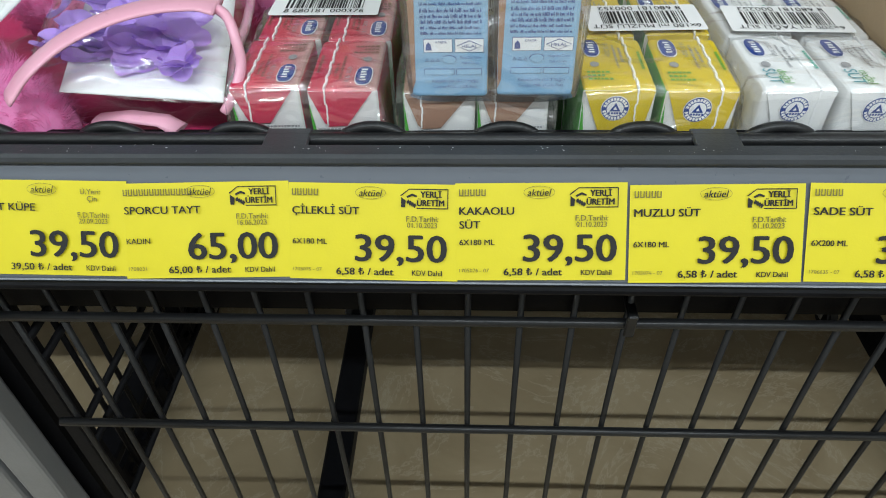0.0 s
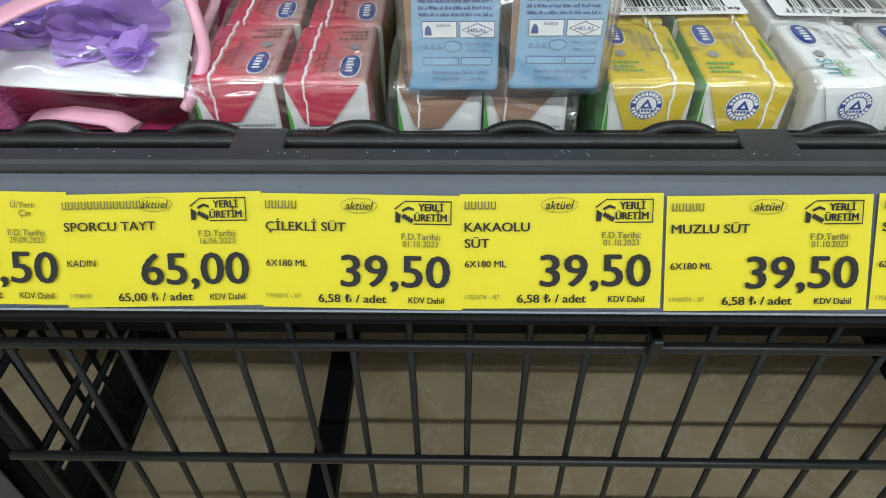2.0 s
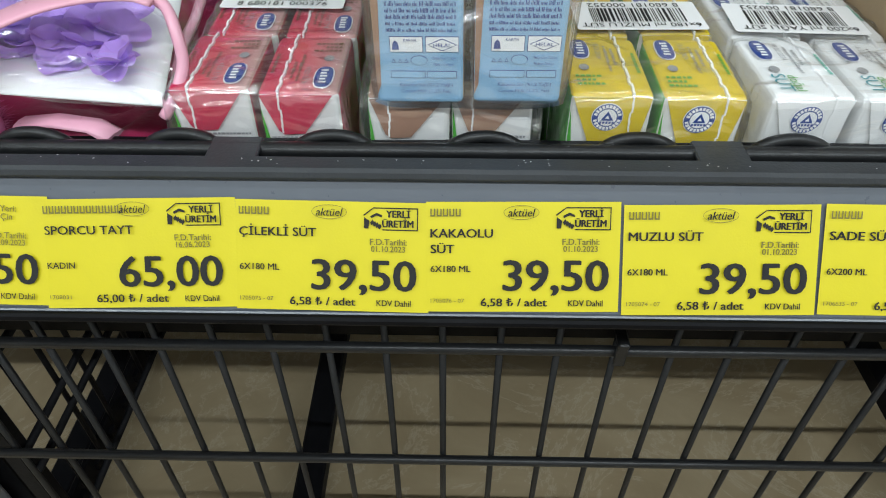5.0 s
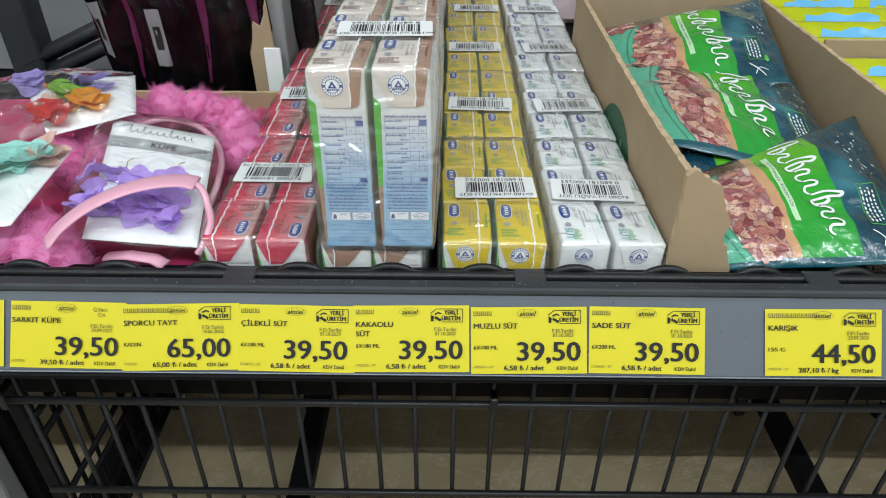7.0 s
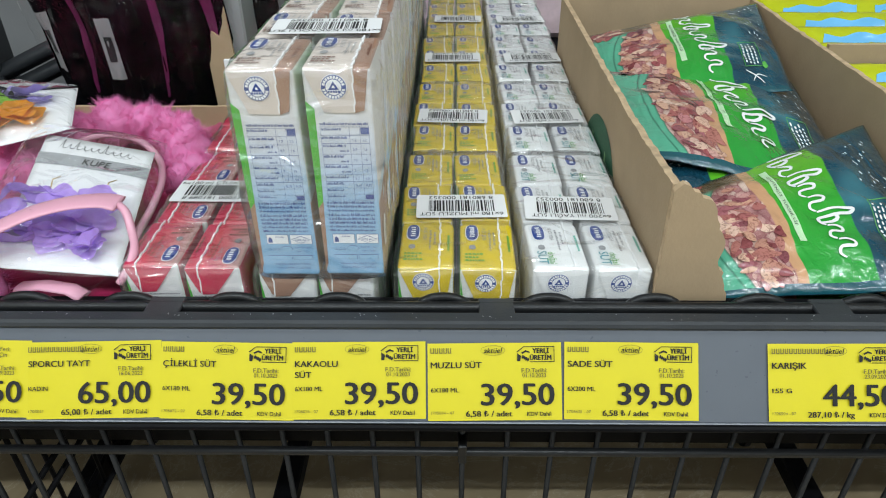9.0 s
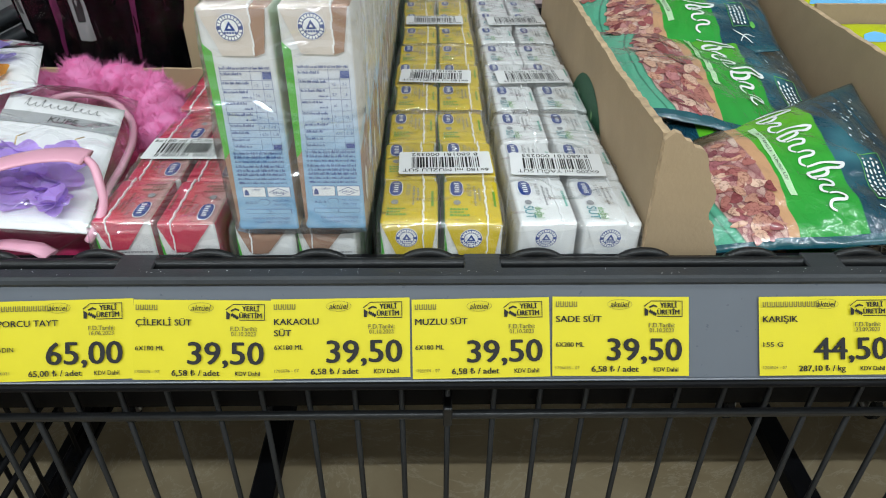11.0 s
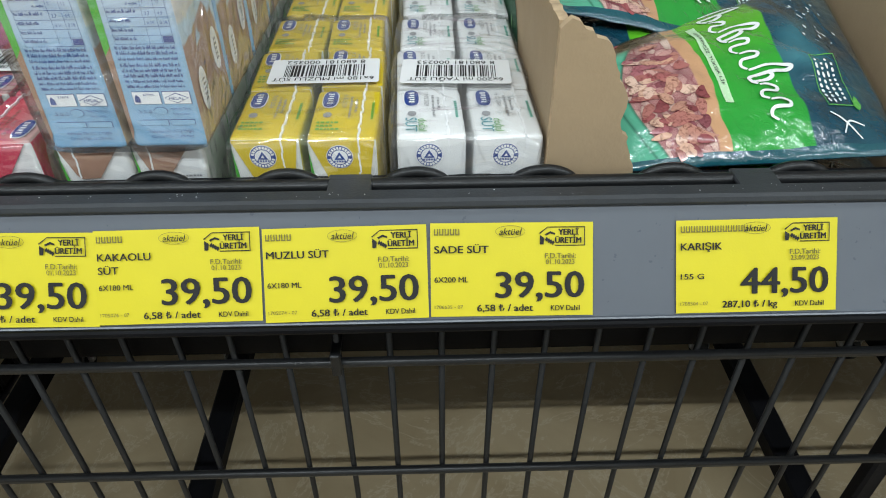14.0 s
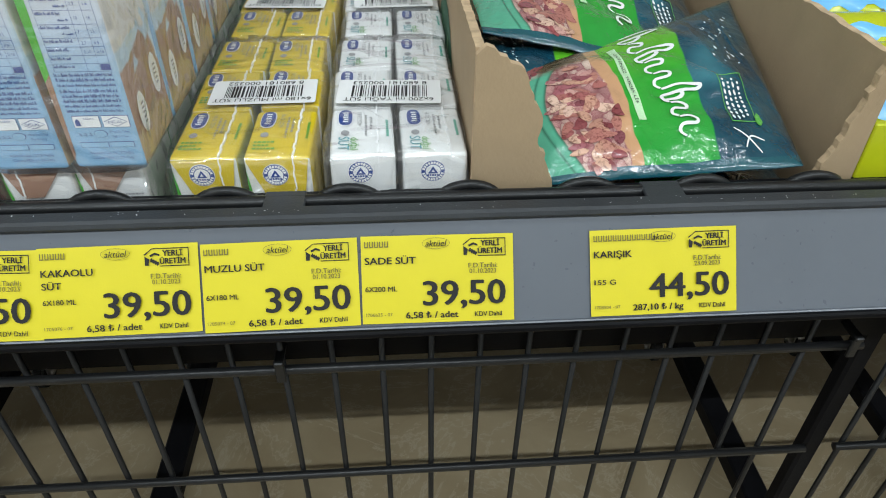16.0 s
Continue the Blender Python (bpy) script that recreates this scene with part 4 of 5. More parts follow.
tray = thing("cardboard_tray", "brown cardboard display tray with a torn-open front", "cardboard box")
wall_piece(torn([(0.268, DECK), (0.268, 0.806), (0.36, 0.803), (0.52, 0.806), (0.60, 0.808), (0.690, 0.810), (0.690, DECK)], 0.005, 0.0007, 3, (0, 5, 6)), 0.0045, "x", 0.1945, "side_wall", tray)
wall_piece(torn([(0.268, DECK), (0.268, 0.800), (0.36, 0.799), (0.52, 0.803), (0.690, 0.808), (0.690, DECK)], 0.006, 0.0006, 4, (0, 4, 5)), 0.0045, "x", 0.3900, "side_wall", tray)
wall_piece([(0.1995, DECK), (0.1995, 0.811), (0.3895, 0.811), (0.3895, DECK)], 0.0045, "y", 0.6850, "back_wall", tray)
wall_piece(torn([(0.1945, DECK), (0.1945, 0.804), (0.199, 0.8085), (0.205, 0.804), (0.217, 0.797), (0.2195, 0.790), (0.2275, 0.773), (0.226, 0.762), (0.232, 0.747), (0.236, 0.735), (0.238, DECK)], 0.0030, 0.0010, 5, (0, 9, 10)), 0.0045, "y", 0.2630, "front_flap", tray, "torn cardboard flap")
wall_piece(torn([(0.372, DECK), (0.373, 0.734), (0.380, 0.752), (0.383, 0.769), (0.387, 0.788), (0.389, 0.799), (0.3945, 0.800), (0.3945, DECK)], 0.0030, 0.0011, 6, (0, 6, 7)), 0.0045, "y", 0.2630, "front_flap", tray, "torn cardboard flap")
bm = bmesh.new()
box(bm, 0.1995, 0.3895, 0.268, 0.684, DECK + 0.0005, DECK + 0.0045)
part("bottom", bm, "card", tray)
# printed dark green emblem on the outer wall
bm = bmesh.new()
ring = [(0.437 + 0.062 * math.cos(math.tau * k / 32), 0.722 + 0.052 * math.sin(math.tau * k / 32)) for k in range(32)]
bm.faces.new([bm.verts.new((0.1941, y, z)) for y, z in ring])
M["darkgreen"] = surface("dark green print", (0.012, 0.085, 0.035), 0.6, 0.0, 0.15, 60, 0.2, 500)
M["palegreen"] = surface("pale green print", (0.20, 0.36, 0.16), 0.6, 0.0, 0.15, 60, 0.2, 500)
em = part("emblem", bm, "darkgreen", tray, "dark green round printed emblem")
bm = bmesh.new()
for k in range(7):
    y, z = 0.400 + 0.012 * k, 0.735 + 0.010 * math.sin(k * 1.7)
    bm.faces.new([bm.verts.new((0.1937, y + a, z + b)) for a, b in ((0, -0.012), (0.005, -0.008), (0.007, 0.012), (0.002, 0.010))])
part("emblem_mark", bm, "palegreen", em)

# ---- nut pouches ----


def pouch_material():
    """Printed pouch: nut picture, bowl, green panel and dark teal head with painted glare, along its length."""
    N = Nodes("printed nut pouch")
    uv = N.n("ShaderNodeUVMap").outputs["UV"]
    wob = N.n("ShaderNodeTexNoise", Scale=3.0, Detail=2.0)
    N.link(uv, wob.inputs["Vector"])
    sep = N.n("ShaderNodeSeparateXYZ")
    N.link(uv, sep.inputs[0])

    def math_(op, a, b=None, c=None):
        node = N.n("ShaderNodeMath")
        node.operation = op
        for i, v in enumerate((a, b, c)):
            if v is None:
                continue
            if isinstance(v, (int, float)):
                node.inputs[i].default_value = v
            else:
                N.link(v, node.inputs[i])
        return node.outputs[0]

    def mixc(f, a, b):
        node = N.n("ShaderNodeMix")
        node.data_type = "RGBA"
        N.link(f, node.inputs["Factor"])
        for key, v in (("A", a), ("B", b)):
            if isinstance(v, tuple):
                node.inputs[key].default_value = (*v, 1)
            else:
                N.link(v, node.inputs[key])
        return node.outputs["Result"]

    u, v = sep.outputs["X"], sep.outputs["Y"]
    w = math_("MULTIPLY", math_("SUBTRACT", wob.outputs["Fac"], 0.5), 0.07)
    uu = math_("ADD", u, w)
    mp = N.n("ShaderNodeMapping")
    mp.inputs["Scale"].default_value = (44.0, 17.0, 1.0)
    mp.inputs["Rotation"].default_value = (0, 0, 0.6)
    N.link(uv, mp.inputs["Vector"])
    dis = N.n("ShaderNodeTexNoise", Scale=6.0, Detail=3.0)
    N.link(mp.outputs[0], dis.inputs["Vector"])
    vec = N.n("ShaderNodeMix")
    vec.data_type = "VECTOR"
    vec.inputs["Factor"].default_value = 0.30
    N.link(mp.outputs[0], vec.inputs["A"])
    N.link(dis.outputs["Color"], vec.inputs["B"])
    vo = N.n("ShaderNodeTexVoronoi", Scale=1.0, Randomness=1.0)
    N.link(vec.outputs["Result"], vo.inputs["Vector"])
    edge = N.n("ShaderNodeTexVoronoi", Scale=1.0)
    edge.feature = "DISTANCE_TO_EDGE"
    N.link(vec.outputs["Result"], edge.inputs["Vector"])
    sc = N.n("ShaderNodeSeparateColor")
    N.link(vo.outputs["Color"], sc.inputs[0])
    nuts = ramp(N, sc.outputs[0], [(0.0, (0.36, 0.10, 0.12)), (0.3, (0.55, 0.22, 0.24)), (0.5, (0.74, 0.44, 0.38)), (0.72, (0.85, 0.66, 0.55)), (0.85, (0.50, 0.17, 0.20)), (1.0, (0.30, 0.07, 0.10))])
    grain = N.n("ShaderNodeTexNoise", Scale=9.0, Detail=4.0)
    N.link(mp.outputs[0], grain.inputs["Vector"])
    shade = ramp(N, grain.outputs["Fac"], [(0.35, (0.20, 0.07, 0.06)), (0.6, (0.72, 0.55, 0.45))])
    half = N.n("ShaderNodeValue")
    half.outputs[0].default_value = 0.35
    nuts = mixc(half.outputs[0], nuts, shade)
    lit = ramp(N, vo.outputs["Distance"], [(0.0, (0, 0, 0)), (0.35, (0.05, 0.05, 0.05)), (0.85, (0.5, 0.5, 0.5))])
    nuts = mixc(lit, nuts, (0.16, 0.045, 0.05))
    gapm = ramp(N, edge.outputs["Distance"], [(0.0, (1, 1, 1)), (0.03, (0.35, 0.35, 0.35)), (0.07, (0, 0, 0))])
    nuts = mixc(gapm, nuts, (0.26, 0.08, 0.09))
    # curved bowl rim at the near left
    bu = math_("SUBTRACT", u, 0.50)
    bv = math_("MULTIPLY", math_("SUBTRACT", v, 0.40), 0.55)
    rad = math_("SQRT", math_("ADD", math_("MULTIPLY", bu, bu), math_("MULTIPLY", bv, bv)))
    bowl = ramp(N, rad, [(0.0, (0, 0, 0)), (0.355, (0, 0, 0)), (0.36, (1, 1, 1))], "LINEAR")
    line = ramp(N, rad, [(0.36, (1, 1, 1)), (0.368, (0, 0, 0)), (0.388, (0, 0, 0)), (0.394, (1, 1, 1)), (0.402, (0, 0, 0))])
    bowlc = mixc(line, (0.10, 0.42, 0.27), (0.03, 0.16, 0.10))
    pic = mixc(bowl, nuts, bowlc)
    backc = ramp(N, v, [(0.80, (0, 0, 0)), (0.86, (1, 1, 1))])
    tan = mixc(ramp(N, wob.outputs["Fac"], [(0.4, (0, 0, 0)), (0.6, (1, 1, 1))]), (0.055, 0.045, 0.02), (0.30, 0.17, 0.09))
    topnuts = mixc(ramp(N, u, [(0.16, (0, 0, 0)), (0.20, (1, 1, 1))]), nuts, tan)
    pic = mixc(backc, pic, topnuts)
    stripe = ramp(N, uu, [(0.36, (0, 0, 0)), (0.365, (1, 1, 1))])
    pic = mixc(stripe, pic, (0.58, 0.32, 0.17))
    greens = ramp(N, v, [(0.0, (0.02, 0.30, 0.045)), (0.55, (0.03, 0.36, 0.03)), (1.0, (0.16, 0.47, 0.015))])
    col = mixc(ramp(N, uu, [(0.41, (0, 0, 0)), (0.414, (1, 1, 1))]), pic, greens)
    # Paler teal patches put the foil's glare into the colour.
    teal = ramp(N, wob.outputs["Fac"], [(0.3, (0.004, 0.030, 0.055)), (0.5, (0.010, 0.070, 0.105)), (0.7, (0.045, 0.19, 0.235))])
    col = mixc(ramp(N, uu, [(0.69, (0, 0, 0)), (0.695, (1, 1, 1))]), col, teal)
    rim = math_("GREATER_THAN", math_("ABSOLUTE", math_("SUBTRACT", v, 0.5)), 0.455)
    col = mixc(rim, col, (0.012, 0.085, 0.11))
    N.link(col, N.bsdf.inputs["Base Color"])
    N.bsdf.inputs["Roughness"].default_value = 0.20
    N.bsdf.inputs["Coat Weight"].default_value = 0.9
    N.bsdf.inputs["Coat Roughness"].default_value = 0.06
    fold = N.n("ShaderNodeMapping")
    fold.inputs["Scale"].default_value = (1.0, 0.35, 1.0)
    fold.inputs["Rotation"].default_value = (0, 0, 0.7)
    N.link(N.coords(), fold.inputs["Vector"])
    cr = N.n("ShaderNodeTexNoise", Scale=30.0, Detail=2.0, Distortion=0.9)
    N.link(fold.outputs[0], cr.inputs["Vector"])
    fine = N.n("ShaderNodeTexNoise", Scale=110.0, Detail=3.0, Distortion=1.2)
    N.link(N.coords(), fine.inputs["Vector"])
    small = N.n("ShaderNodeBump", Strength=0.5, Distance=0.0015)
    N.link(fine.outputs["Fac"], small.inputs["Height"])
    b = N.n("ShaderNodeBump", Strength=0.8, Distance=0.006)
    N.link(small.outputs["Normal"], b.inputs["Normal"])
    N.link(cr.outputs["Fac"], b.inputs["Height"])
    N.link(b.outputs["Normal"], N.bsdf.inputs["Normal"])
    N.link(b.outputs["Normal"], N.bsdf.inputs["Coat Normal"])
    return N.m


M["pouch"] = pouch_material()


def nut_print_material():
    N = Nodes("nut picture print")
    geo = N.n("ShaderNodeNewGeometry")
    base = ramp(N, geo.outputs["Random Per Island"], [(0.0, (0.20, 0.045, 0.05)), (0.22, (0.36, 0.10, 0.105)), (0.40, (0.44, 0.17, 0.14)), (0.58, (0.62, 0.35, 0.24)), (0.74, (0.78, 0.54, 0.42)), (0.86, (0.44, 0.15, 0.17)), (1.0, (0.15, 0.035, 0.045))])
    ns = N.n("ShaderNodeTexNoise", Scale=420.0, Detail=4.0, Distortion=1.0)
    N.link(N.coords(), ns.inputs["Vector"])
    grain = ramp(N, ns.outputs["Fac"], [(0.32, (0.45, 0.36, 0.36)), (0.52, (1, 1, 1)), (0.72, (1.0, 1.0, 1.0))])
    mix = N.n("ShaderNodeMix")
    mix.data_type, mix.blend_type = "RGBA", "MULTIPLY"
    mix.inputs["Factor"].default_value = 1.0
    N.link(base, mix.inputs["A"])
    N.link(grain, mix.inputs["B"])
    N.link(mix.outputs["Result"], N.bsdf.inputs["Base Color"])
    N.bsdf.inputs["Roughness"].default_value = 0.22
    N.bsdf.inputs["Coat Weight"].default_value = 0.6
    return N.m


M["nutprint"] = nut_print_material()
M["whiteink"] = surface("white print", (0.80, 0.82, 0.80), 0.25, 0.0, 0.03, 60, 0.05, 600)
M["palelime"] = surface("pale lime print", (0.52, 0.74, 0.46), 0.25, 0.0, 0.03, 60, 0.05, 600)
M["limeink"] = surface("lime print", (0.12, 0.42, 0.08), 0.25, 0.0, 0.05, 60, 0.05, 600)


def sheet(corners, bulge, seed, wrinkle=0.0016, scale=22.0, power=0.8):
    """A function (u, v, lift) over a filled sheet between four corners: near left, near right, far right, far left."""
    a, b, c, d = [Vector(p) for p in corners]
    nrm = (b - a).cross(d - a).normalized()
    sc = scale if isinstance(scale, tuple) else (scale, scale, scale)

    def f(u, v, lift=0.0):
        p = a.lerp(b, u).lerp(d.lerp(c, u), v)
        e = max(0.0, (1 - abs(2 * u - 1) ** 2.6)) * max(0.0, (1 - abs(2 * v - 1) ** 2.6))
        ps = Vector((p.x * sc[0], p.y * sc[1], p.z * sc[2]))
        k = noise.noise(ps + Vector((seed * 7.3, seed, 0))) + 0.5 * noise.noise(ps * 2.7 + Vector((0, seed * 5.1, 3)))
        return p + nrm * (bulge * e ** power + wrinkle * k * (0.35 + e) + lift)
    return f


def sheet_mesh(name, f, nu, nv, mats, back=0.0, jag=0):
    bm = bmesh.new()
    uvl = bm.loops.layers.uv.new("UVMap")
    g = [[bm.verts.new(f(i / nu, j / nv)) for i in range(nu + 1)] for j in range(nv + 1)]
    for j in range(nv):
        for i in range(nu):
            fc = bm.faces.new((g[j][i], g[j][i + 1], g[j + 1][i + 1], g[j + 1][i]))
            fc.smooth = True
            for lp, (p, q) in zip(fc.loops, ((i, j), (i + 1, j), (i + 1, j + 1), (i, j + 1))):
                lp[uvl].uv = (p / nu, q / nv)
    if back:
        h = [[bm.verts.new(f(i / nu, j / nv, -0.0006 - back * (1 - abs(2 * i / nu - 1) ** 2) * (1 - abs(2 * j / nv - 1) ** 2))) for i in range(nu + 1)] for j in range(nv + 1)]
        for j in range(nv):
            for i in range(nu):
                fc = bm.faces.new((h[j][i], h[j + 1][i], h[j + 1][i + 1], h[j][i + 1]))
                fc.smooth = True
                for lp in fc.loops:
                    lp[uvl].uv = (0.9, 0.5)
        rim = [(0, i) for i in range(nu)] + [(j, nu) for j in range(nv)] + [(nv, i) for i in range(nu, 0, -1)] + [(j, 0) for j in range(nv, 0, -1)]
        for (j, i), (l, k) in zip(rim, rim[1:] + rim[:1]):
            fc = bm.faces.new((g[j][i], h[j][i], h[l][k], g[l][k]))
            for lp in fc.loops:
                lp[uvl].uv = (0.9, 0.5)
    return mesh_of(name, bm, mats)


def on_sheet(f, outline, bm, lift, mat=0, m=6):
    """A printed shape on a sheet, a strip of quads between two lines of (u, v)."""
    left, right = outline
    prev = None
    for (a, b), (c, d) in zip(left, right):
        cur = [bm.verts.new(f(a + (c - a) * k / m, b + (d - b) * k / m, lift)) for k in range(m + 1)]
        if prev:
            for k in range(m):
                fc = bm.faces.new((prev[k], prev[k + 1], cur[k + 1], cur[k]))
                fc.material_index, fc.smooth = mat, True
        prev = cur


def stroke(f, bm, pts, width, lift, mat=0, n=6):
    """A pen stroke along (u, v) points, about width metres wide."""
    q = []
    ext = [pts[0]] + list(pts) + [pts[-1]]
    for p0, p1, p2, p3 in zip(ext, ext[1:], ext[2:], ext[3:]):
        for k in range(n):
            t = k / n
            q.append(tuple(0.5 * (2 * b + (c - a) * t + (2 * a - 5 * b + 4 * c - d) * t * t + (3 * b - a - 3 * c + d) * t ** 3) for a, b, c, d in zip(p0, p1, p2, p3)))
    q.append(pts[-1])
    L, R = [], []
    for i, (a, b) in enumerate(q):
        c, d = q[min(i + 1, len(q) - 1)]
        e, g = q[max(i - 1, 0)]
        du, dv = (c - e) * 0.17, (d - g) * 0.15
        l = math.hypot(du, dv) or 1
        w = width * (0.55 + 0.45 * math.sin(math.pi * i / (len(q) - 1)))
        L.append((a - dv / l * w / 0.17, b + du / l * w / 0.15))
        R.append((a + dv / l * w / 0.17, b - du / l * w / 0.15))
    on_sheet(f, (L, R), bm, lift, mat, 1)


def nut_pouch(corners, bulge, seed, label):
    p = thing("nut_pouch", label, "snack pouch", group="nut pouches")
    f = sheet(corners, bulge, seed, 0.0032, 30)
    part("pouch", sheet_mesh("pouch", f, 56, 44, "pouch", 0.004), None, p)
    bm = bmesh.new()
    # a running hand of loops in place of the brand script
    v = 0.93
    for k, hh in enumerate([0.150, 0.060, 0.145, 0.070, 0.065, 0.150, 0.065, 0.070]):
        c = 0.495 + 0.011 * k
        w = 0.0014 if hh > 0.1 else 0.0012
        stroke(f, bm, [(c + 0.010, v + 0.020), (c + hh * 0.6, v + 0.016), (c + hh, v - 0.004), (c + hh * 0.85, v - 0.026), (c + 0.012, v - 0.020), (c, v - 0.050), (c + 0.018, v - 0.074)], w, 0.0006 + 0.0001 * k)
        if k in (0, 2, 5):
            stroke(f, bm, [(c + 0.066, v - 0.020), (c + 0.074, v - 0.046), (c + 0.048, v - 0.060), (c + 0.004, v - 0.056)], w, 0.0007 + 0.0001 * k)
        v -= 0.100
    part("script_mark", bm, "whiteink", p, "white brush-script strokes")
    bm = bmesh.new()
    on_sheet(f, ([(0.437, 0.86 - 0.58 * k / 14) for k in range(15)], [(0.467, 0.86 - 0.58 * k / 14) for k in range(15)]), bm, 0.0005)
    part("claim_strip", bm, "palelime", p)
    nuts = bmesh.new()
    rnd = random.Random(seed * 13)
    for k in range(190):
        u, v = rnd.uniform(0.06, 0.38), rnd.uniform(0.05, 0.97)
        if math.hypot(u - 0.50, (v - 0.40) * 0.55) > 0.345 and v < 0.80 or v > 0.80 and u > 0.17 or u > 0.345 + 0.03 * math.sin(v * 5):
            continue
        a, long, slim = rnd.uniform(0, math.pi), rnd.uniform(0.0048, 0.0085), rnd.uniform(0.0026, 0.0040)
        bend = rnd.choice((0.0, 0.0, 0.35, -0.35))
        ring = []
        for n in range(14):
            t = math.tau * n / 14
            x, y = long * math.cos(t), slim * math.sin(t) * (1 + 0.25 * math.cos(t)) + bend * long * math.cos(t) ** 2
            ring.append(nuts.verts.new(f(u + (x * math.cos(a) - y * math.sin(a)) / 0.17, v + (x * math.sin(a) + y * math.cos(a)) / 0.15, 0.0003 + 0.0000045 * k)))
        mid = nuts.verts.new(f(u, v, 0.0006 + 0.0000045 * k))
        for n in range(14):
            nuts.faces.new((ring[n], ring[(n + 1) % 14], mid)).smooth = True
    tagged(part("nut_picture", nuts, "nutprint", p, "printed picture of mixed nuts"), kind="stuff")
    src = text_mesh("GLUTENSİZ  YÜKSEK LİF", 0.03, "ink", 0.0)
    me = src.copy()
    w = max(vv.co.x for vv in src.vertices)
    for vv in me.vertices:
        vv.co = f(0.4465 + vv.co.y / 0.03 * 0.0155, 0.80 - 0.42 * vv.co.x / w, 0.0009)
    part("claim_words", me, None, p)
    bm = bmesh.new()
    for a, b, c, d in ((0.775, 0.20, 0.778, 0.46), (0.872, 0.20, 0.875, 0.46), (0.775, 0.20, 0.875, 0.205), (0.775, 0.455, 0.875, 0.46)):
        on_sheet(f, ([(a, b + (d - b) * k / 6) for k in range(7)], [(c, b + (d - b) * k / 6) for k in range(7)]), bm, 0.0005)
    part("seal_frame", bm, "limeink", p)
    bm = bmesh.new()
    rnd = random.Random(seed)
    for k in range(4):  # short lines of fine print, too small to read
        u0, v0 = 0.788 + 0.020 * k, 0.43 - 0.02 * (k % 2)
        while v0 > 0.235:
            d = rnd.uniform(0.010, 0.026)
            stroke(f, bm, [(u0, v0), (u0 + 0.002, v0 - d)], 0.0009, 0.0006, n=2)
            v0 -= d + 0.009
    for k in range(26):
        u0, v0 = rnd.uniform(0.80, 0.95), rnd.uniform(0.50, 0.95)
        stroke(f, bm, [(u0, v0), (u0 + rnd.uniform(0.003, 0.012), v0 - rnd.uniform(0.005, 0.025))], rnd.uniform(0.0003, 0.0007), 0.0006, n=2)
    stroke(f, bm, [(0.77, 0.17), (0.82, 0.12), (0.86, 0.06)], 0.0006, 0.0006)
    stroke(f, bm, [(0.80, 0.08), (0.83, 0.13), (0.88, 0.11)], 0.0006, 0.0006)
    part("seal_mark", bm, "whiteink", p)
    bm = bmesh.new()
    on_sheet(f, ([(0.868 + 0.0 * k, 0.20 + 0.0 * k) for k in range(1)] + [(0.87 + 0.03 * k / 4, 0.20 - 0.02 * math.sin(math.pi * k / 4)) for k in range(5)], [(0.868, 0.20)] + [(0.87 + 0.03 * k / 4, 0.20 + 0.045 * math.sin(math.pi * k / 4)) for k in range(5)]), bm, 0.0007)
    part("leaf_mark", bm, "limeink", p)
    return p


NL = "glossy green and teal nut pouch in the tray"
nut_pouch([(0.228, 0.266, 0.733), (0.368, 0.266, 0.741), (0.388, 0.432, 0.772), (0.207, 0.345, 0.752)], 0.012, 1, NL + ", uppermost")
nut_pouch([(0.212, 0.376, 0.774), (0.362, 0.362, 0.744), (0.386, 0.552, 0.766), (0.209, 0.562, 0.778)], 0.012, 2, NL + ", overlapping others")
nut_pouch([(0.207, 0.490, 0.764), (0.366, 0.505, 0.774), (0.387, 0.664, 0.808), (0.207, 0.618, 0.788)], 0.012, 3, NL + ", propped on cardboard")
nut_pouch([(0.372, 0.470, 0.748), (0.206, 0.460, 0.756), (0.206, 0.350, 0.761), (0.372, 0.352, 0.738)], 0.006, 4, NL + ", half hidden")
nut_pouch([(0.224, 0.270, 0.722), (0.375, 0.272, 0.718), (0.380, 0.400, 0.715), (0.205, 0.400, 0.715)], 0.010, 5, NL + ", buried")
nut_pouch([(0.206, 0.420, 0.700), (0.378, 0.420, 0.700), (0.380, 0.640, 0.720), (0.206, 0.640, 0.720)], 0.014, 6, NL + ", buried")

# ---- snack tray with yellow bags ----
M["lemon"] = surface("lime yellow film", (0.50, 0.55, 0.012), 0.22, 0.0, 0.08, 30, 0.2, 200, coat=0.4)
M["skyfilm"] = surface("light blue film print", (0.16, 0.48, 0.80), 0.22, 0.0, 0.06, 30, 0.2, 200, coat=0.4)
M["seed"] = surface("speckled seed print", (0.22, 0.19, 0.16), 0.3, 0.0, 0.9, 500, 0.1, 600)
tray2 = thing("snack_tray", "brown cardboard tray with a yellow front, holding yellow snack bags", "cardboard box")
wall_piece(torn([(0.272, DECK), (0.272, 0.782), (0.40, 0.786), (0.60, 0.797), (0.86, 0.812), (0.86, DECK)], 0.006, 0.0006, 8, (0, 4, 5)), 0.0045, "x", 0.3965, "side_wall", tray2)
wall_piece([(0.402, DECK), (0.402, 0.803), (0.655, 0.803), (0.655, DECK)], 0.004, "y", 0.535, "divider", tray2)
wall_piece([(0.402, DECK), (0.402, 0.815), (0.655, 0.815), (0.655, DECK)], 0.004, "y", 0.855, "back_wall", tray2)
wall_piece([(0.272, DECK), (0.272, 0.785), (0.86, 0.812), (0.86, DECK)], 0.0045, "x", 0.6560, "side_wall", tray2)
bm = bmesh.new()
box(bm, 0.3965, 0.6605, 0.2640, 0.2690, DECK, 0.765, 0.0008)
